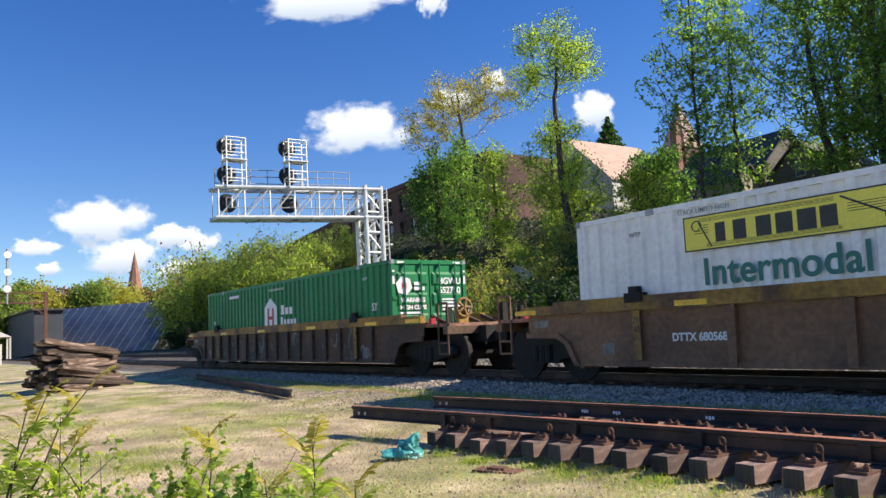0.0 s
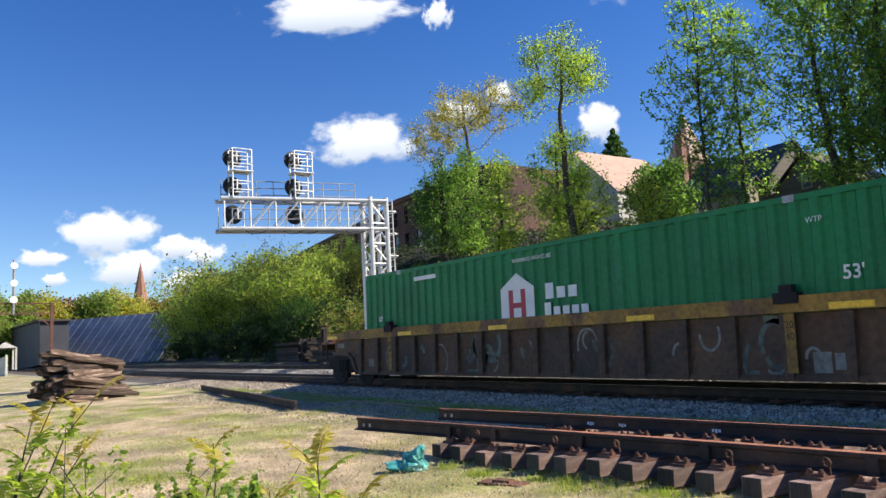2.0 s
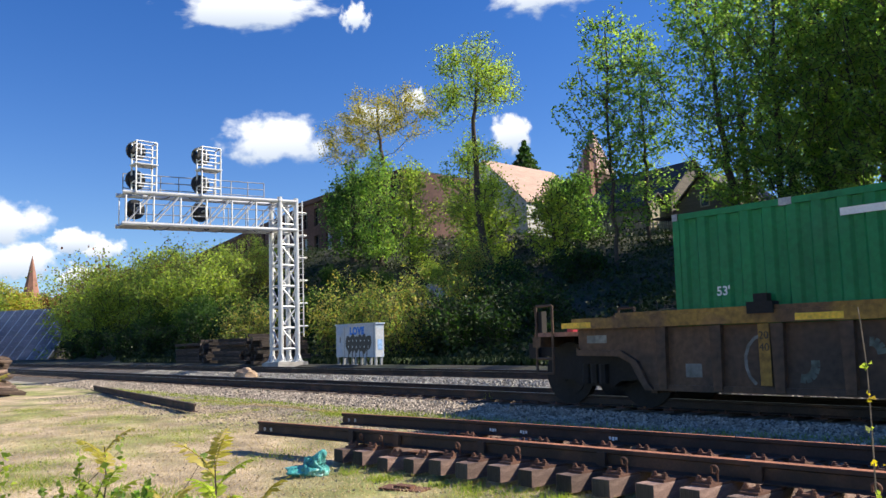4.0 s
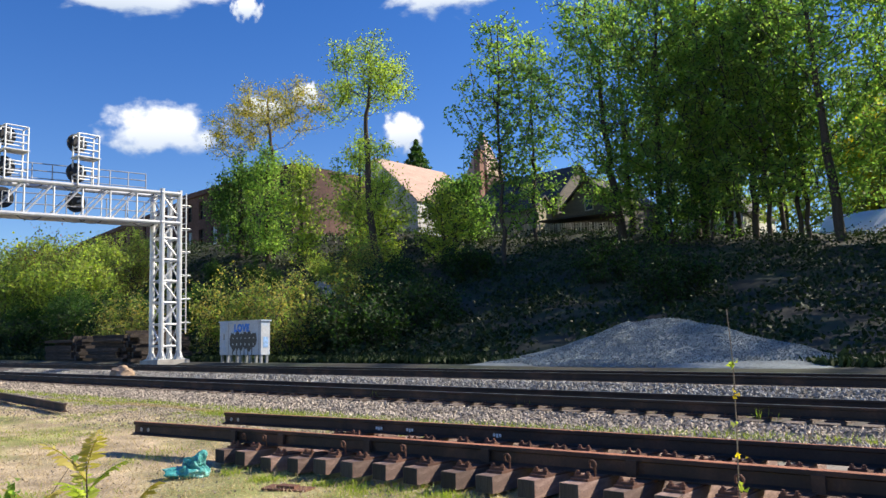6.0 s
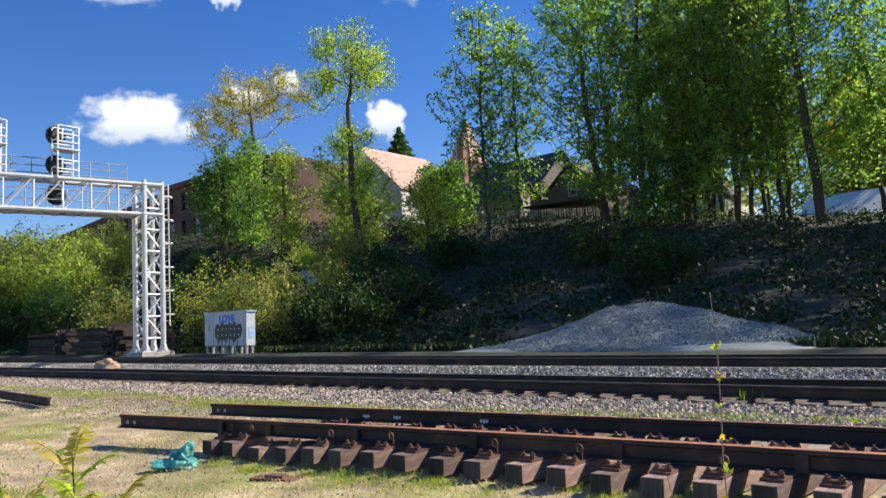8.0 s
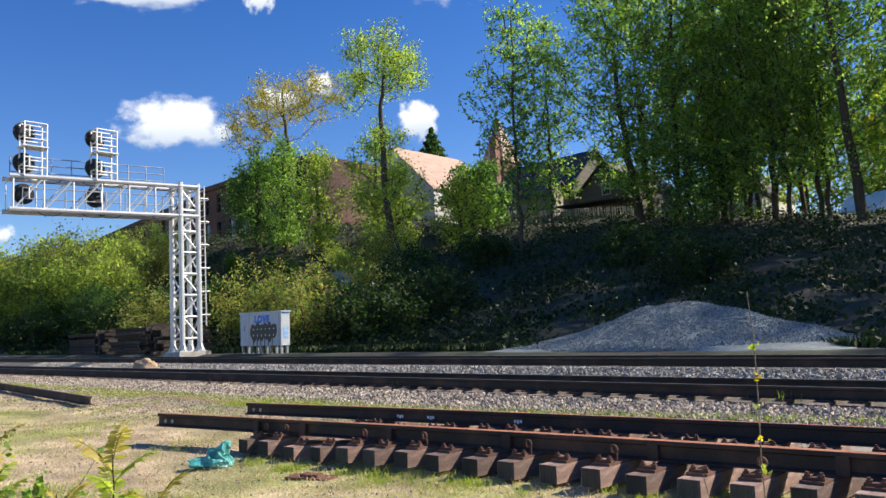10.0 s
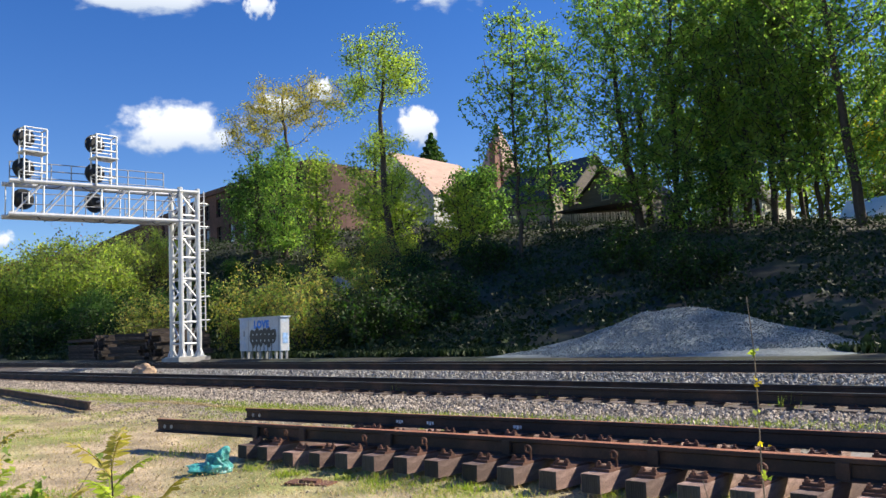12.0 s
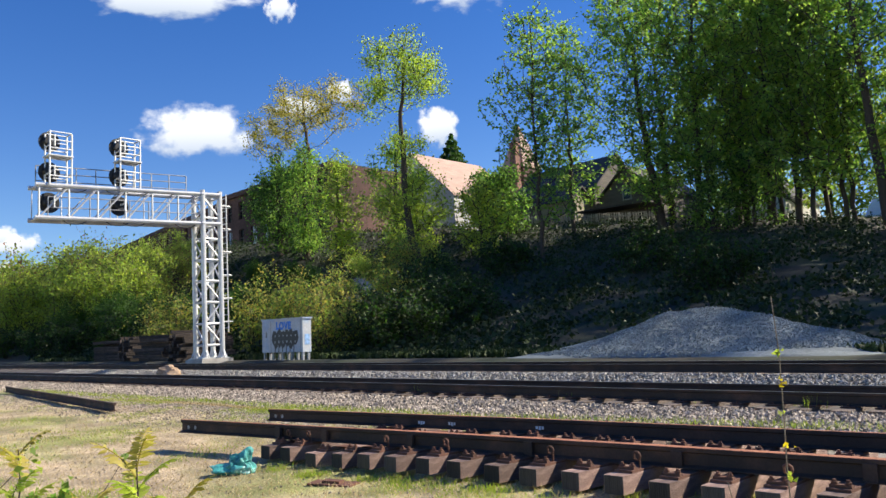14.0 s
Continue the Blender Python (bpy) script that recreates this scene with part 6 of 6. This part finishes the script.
part("roof_sheet", Shape().add([p, p + (b - a), p + (b - a) + lean, p + lean], [(0, 1, 2, 3)]), M_METAL, solar)
part("wall", Shape().add([p + Vector((0, 0, -3)), p + (b - a) + Vector((0, 0, -3)), p + (b - a), p, p + Vector((0, 0, -3)) + back_, p + (b - a) + Vector((0, 0, -3)) + back_], [(0, 1, 2, 3), (0, 3, 4), (1, 5, 2)]), M_DARKWALL, solar)
shop = thing("warehouse", "long low dark warehouse with a sloping roof", "warehouse")
part("wall", Shape().prism([(-152, EYE + 3), (-118, EYE + 3), (-118, EYE + 8.6), (-152, EYE + 9.8)], 15.5, 19), M_DARKWALL, shop)
part("roof", Shape().prism([(-152.4, EYE + 9.85), (-117.6, EYE + 8.65), (-117.6, EYE + 8.9), (-152.4, EYE + 10.1)], 15.2, 19.3), M_SLATE, shop)
gz = thing("gazebo", "small open shelter with a pale hipped roof", "shelter")
part("roof", Shape().add([(-118, 10.0, EYE + 5.2), (-114.5, 10.0, EYE + 5.2), (-114.5, 12.6, EYE + 5.2), (-118, 12.6, EYE + 5.2), (-116.2, 11.3, EYE + 6.0)], [(0, 1, 4), (1, 2, 4), (2, 3, 4), (3, 0, 4), (3, 2, 1, 0)]), M_CONC, gz)
for x in (-117.8, -114.7):
    for y in (10.2, 12.4):
        part("post", Shape().box(x - 0.1, x + 0.1, y - 0.1, y + 0.1, EYE + 2, EYE + 5.2), M_CREAM, gz)
yard = thing("board_fence", "blue-grey board fence beside the line", "fence")
for i in range(16):
    part("board", Shape().box(-100 + i * 0.62, -99.42 + i * 0.62, 8.9, 8.95, EYE + 1.4, EYE + 3.3), M_GREY, yard)
part("end_post", Shape().box(-90.1, -89.9, 8.8, 9.0, EYE + 1.2, EYE + 3.4), M_CREAM, yard)
old = thing("signal_gantry", "old rusty brown lattice gantry over the line", "signal gantry")
for x, y in ((-98.5, 14.1), (-98.5, 2.0)):
    part("post", Shape().box(x - 0.16, x + 0.16, y - 0.16, y + 0.16, EYE + 1.5, EYE + 9.3), M_RUSTPOST, old)
g = Shape()
for z in (8.1, 9.2):
    g.beam((-98.5, 0.5, EYE + z), (-98.5, 14.2, EYE + z), 0.14, 0.14)
for i in range(14):
    y0 = 0.5 + i * 0.97
    g.beam((-98.5, y0, EYE + (8.1 if i % 2 else 9.2)), (-98.5, y0 + 0.97, EYE + (9.2 if i % 2 else 8.1)), 0.07, 0.07)
g.beam((-98.5, 14.1, EYE + 6.6), (-98.5, 12.4, EYE + 8.1), 0.12, 0.12)
part("lattice", g, M_RUSTPOST, old)
for z in (13.3, 11.4, 9.6):
    part("lamp", Shape().tube((-98.4, 10.3, EYE + z - 0.0), (-98.1, 10.3, EYE + z), 0.27, k=20), M_WHITE, old, "round white disc")
part("mast", Shape().tube((-98.5, 10.3, EYE + 8.0), (-98.5, 10.3, EYE + 14), 0.09), M_GREY, old)
spire = thing("church_spire", "slender brown church spire above distant trees", "church tower")
D = 330.0
sx, sy = D * math.sin(radians(-76.55)), D * math.cos(radians(-76.55))
part("spire", Shape().tube((sx, sy, EYE + 27), (sx, sy, EYE + 45.5), 2.6, 0.05, k=8), M_SPIRE, spire)
part("shaft", Shape().box(sx - 2.4, sx + 2.4, sy - 2.4, sy + 2.4, EYE - 5, EYE + 27), M_SPIRE, spire)

far = []
for seed, h, sp_, kd in ((61, 13, 4.6, [(L_OLIVE, 0.4), (L_FRESH, 0.6)]), (62, 15, 5.4, [(L_GOLD, 0.6), (L_LIME, 0.4)]), (63, 12, 4.6, [(L_RUST, 0.7), (L_GOLD, 0.3)])):
    far.append(leafy("tree", ("distant fresh green tree", "distant golden-green budding tree", "distant reddish budding tree")[seed - 61] + " beyond the rooftops", h, sp_, 0.1, kd, 5600, 0.5, seed, 0.28, 0, 0.7, 34))
rn = random.Random(2)
done = set()
for az, dist, kind in ((-85.5, 150, 0), (-84.6, 190, 1), (-83.2, 180, 0), (-82.2, 175, 1), (-81.4, 190, 2), (-80.6, 185, 2), (-79.8, 180, 0), (-79.0, 178, 0), (-78.2, 190, 1), (-77.5, 182, 1), (-76.6, 185, 1), (-75.8, 200, 2),
                       (-75.0, 205, 2), (-74.0, 190, 0), (-83.9, 160, 0), (-87, 170, 1), (-88.5, 160, 0), (-72.5, 170, 1), (-71.0, 175, 0), (-69.6, 180, 0), (-68.3, 190, 0), (-67.0, 200, 0)):
    x, y = dist * math.sin(radians(az)), dist * math.cos(radians(az))
    z = EYE + dist * math.tan(radians(5.4 if az < -73 else 6.4)) - (14.5 if kind == 1 else 12.5)
    m = pose(x, y, z + rn.uniform(-1, 1.5), 0, 0, rn.uniform(0, 360))
    if kind in done:
        copy_thing(far[kind], m)
    else:
        far[kind].matrix_basis = m
        done.add(kind)


# ---- clouds ----
def cloud_mat():
    m = bpy.data.materials.new("cloud")
    m.use_nodes = True
    nt = m.node_tree
    nt.nodes.remove(nt.nodes["Principled BSDF"])
    co = nt.nodes.new("ShaderNodeTexCoord")
    oi = nt.nodes.new("ShaderNodeObjectInfo")
    n1 = nt.nodes.new("ShaderNodeTexNoise")
    n1.noise_dimensions = "4D"
    n1.inputs["Scale"].default_value, n1.inputs["Detail"].default_value, n1.inputs["Roughness"].default_value = 2.6, 8, 0.52
    wide = nt.nodes.new("ShaderNodeMapping")
    wide.inputs["Scale"].default_value = (2.0, 1, 1)
    nt.links.new(co.outputs["Generated"], wide.inputs[0])
    nt.links.new(wide.outputs[0], n1.inputs["Vector"])
    k = nt.nodes.new("ShaderNodeMath")
    k.operation = "MULTIPLY"
    k.inputs[1].default_value = 50
    nt.links.new(oi.outputs["Random"], k.inputs[0])
    nt.links.new(k.outputs[0], n1.inputs["W"])
    mp = nt.nodes.new("ShaderNodeMapping")
    mp.inputs["Location"].default_value, mp.inputs["Scale"].default_value = (-1.0, 0, -1.0), (2, 0, 2)
    nt.links.new(co.outputs["Generated"], mp.inputs[0])
    ln = nt.nodes.new("ShaderNodeVectorMath")
    ln.operation = "LENGTH"
    nt.links.new(mp.outputs[0], ln.inputs[0])
    a = nt.nodes.new("ShaderNodeMath")
    a.operation = "MULTIPLY_ADD"
    a.inputs[1].default_value, a.inputs[2].default_value = 1.5, 0.12
    nt.links.new(n1.outputs["Fac"], a.inputs[0])
    s = nt.nodes.new("ShaderNodeMath")
    s.operation = "SUBTRACT"
    nt.links.new(a.outputs[0], s.inputs[0])
    nt.links.new(ln.outputs["Value"], s.inputs[1])
    r = nt.nodes.new("ShaderNodeMapRange")
    r.interpolation_type = "SMOOTHSTEP"
    r.inputs[1].default_value, r.inputs[2].default_value, r.inputs[3].default_value, r.inputs[4].default_value = 0.0, 0.4, 0.0, 0.98
    nt.links.new(s.outputs[0], r.inputs[0])
    sep = nt.nodes.new("ShaderNodeSeparateXYZ")
    nt.links.new(co.outputs["Generated"], sep.inputs[0])
    # bright top and grey-blue shaded underside are put into the glowing colour
    tone = nt.nodes.new("ShaderNodeMapRange")
    tone.inputs[1].default_value, tone.inputs[2].default_value = 0.15, 0.6
    nt.links.new(sep.outputs["Z"], tone.inputs[0])
    mix = nt.nodes.new("ShaderNodeMix")
    mix.data_type = "RGBA"
    mix.inputs[6].default_value, mix.inputs[7].default_value = (0.5, 0.58, 0.7, 1), (0.93, 0.95, 0.98, 1)
    nt.links.new(tone.outputs[0], mix.inputs[0])
    em = nt.nodes.new("ShaderNodeEmission")
    em.inputs[1].default_value = CLOUD
    nt.links.new(mix.outputs[2], em.inputs[0])
    tr = nt.nodes.new("ShaderNodeBsdfTransparent")
    ms = nt.nodes.new("ShaderNodeMixShader")
    nt.links.new(r.outputs[0], ms.inputs[0])
    nt.links.new(tr.outputs[0], ms.inputs[1])
    nt.links.new(em.outputs[0], ms.inputs[2])
    nt.links.new(ms.outputs[0], nt.nodes["Material Output"].inputs[0])
    return m


M_CLOUD = cloud_mat()
for az, el, w, h in ((-61.1, 15.9, 0.132, 0.066), (-78.6, 9.8, 0.104, 0.052), (-77.0, 7.6, 0.083, 0.042), (-74.3, 8.9, 0.056, 0.028), (-73.7, 6.5, 0.056, 0.029), (-72.5, 8.4, 0.049, 0.028), (-82.5, 8.1, 0.056, 0.021),
                     (-81.7, 6.8, 0.028, 0.014), (-63.4, 24.6, 0.181, 0.056), (-55.3, 24.2, 0.035, 0.035), (-41.0, 25.5, 0.132, 0.063), (-44.2, 16.1, 0.056, 0.049), (-51.1, 18.7, 0.035, 0.028), (-54.3, 17.6, 0.063, 0.028)):
    D = 2600.0
    c = Vector((D * math.sin(radians(az)) * math.cos(radians(el)), D * math.cos(radians(az)) * math.cos(radians(el)), D * math.sin(radians(el)) + EYE))
    w, h = w * D * 0.62, h * D * 0.66
    s = Shape().add([(-w, 0, -h), (w, 0, -h), (w, 0.01, h), (-w, 0.01, h)], [(0, 1, 2, 3)])
    ob = tagged(new("cloud", s.quick("cloud", M_CLOUD)), "white fair-weather cloud in the blue sky", "cloud", kind="structure")
    ob.matrix_basis = Matrix.Translation(c) @ pose(0, 0, 0, 0, -3, -az)


def travelled(t):
    """How far the train has rolled; it eases off slightly."""
    return float(np.interp(t, (0, 2, 4.5, 5, 14), (0, 14.32, 31.675, 35.12, 97.67)))


def motions():
    """The train rolls through, slowing a little; each wheelset turns with it."""
    for ob, s, n in ((car_b, -28.2, 0.0), (car_a, -3.98, 0.0), (green, -27.96, 0.2), (white, -4.2, 0.2)):
        walk(ob, [(t / 2, at(s + travelled(t / 2), T1, N1 + n)) for t in range(29)])
    for ob, x in rolling:
        walk(ob, [(i / 15, pose(x, 0, 0.42, 0, math.degrees(travelled(i / 15) / 0.42) % 360, 0)) for i in range(211)])


motions()
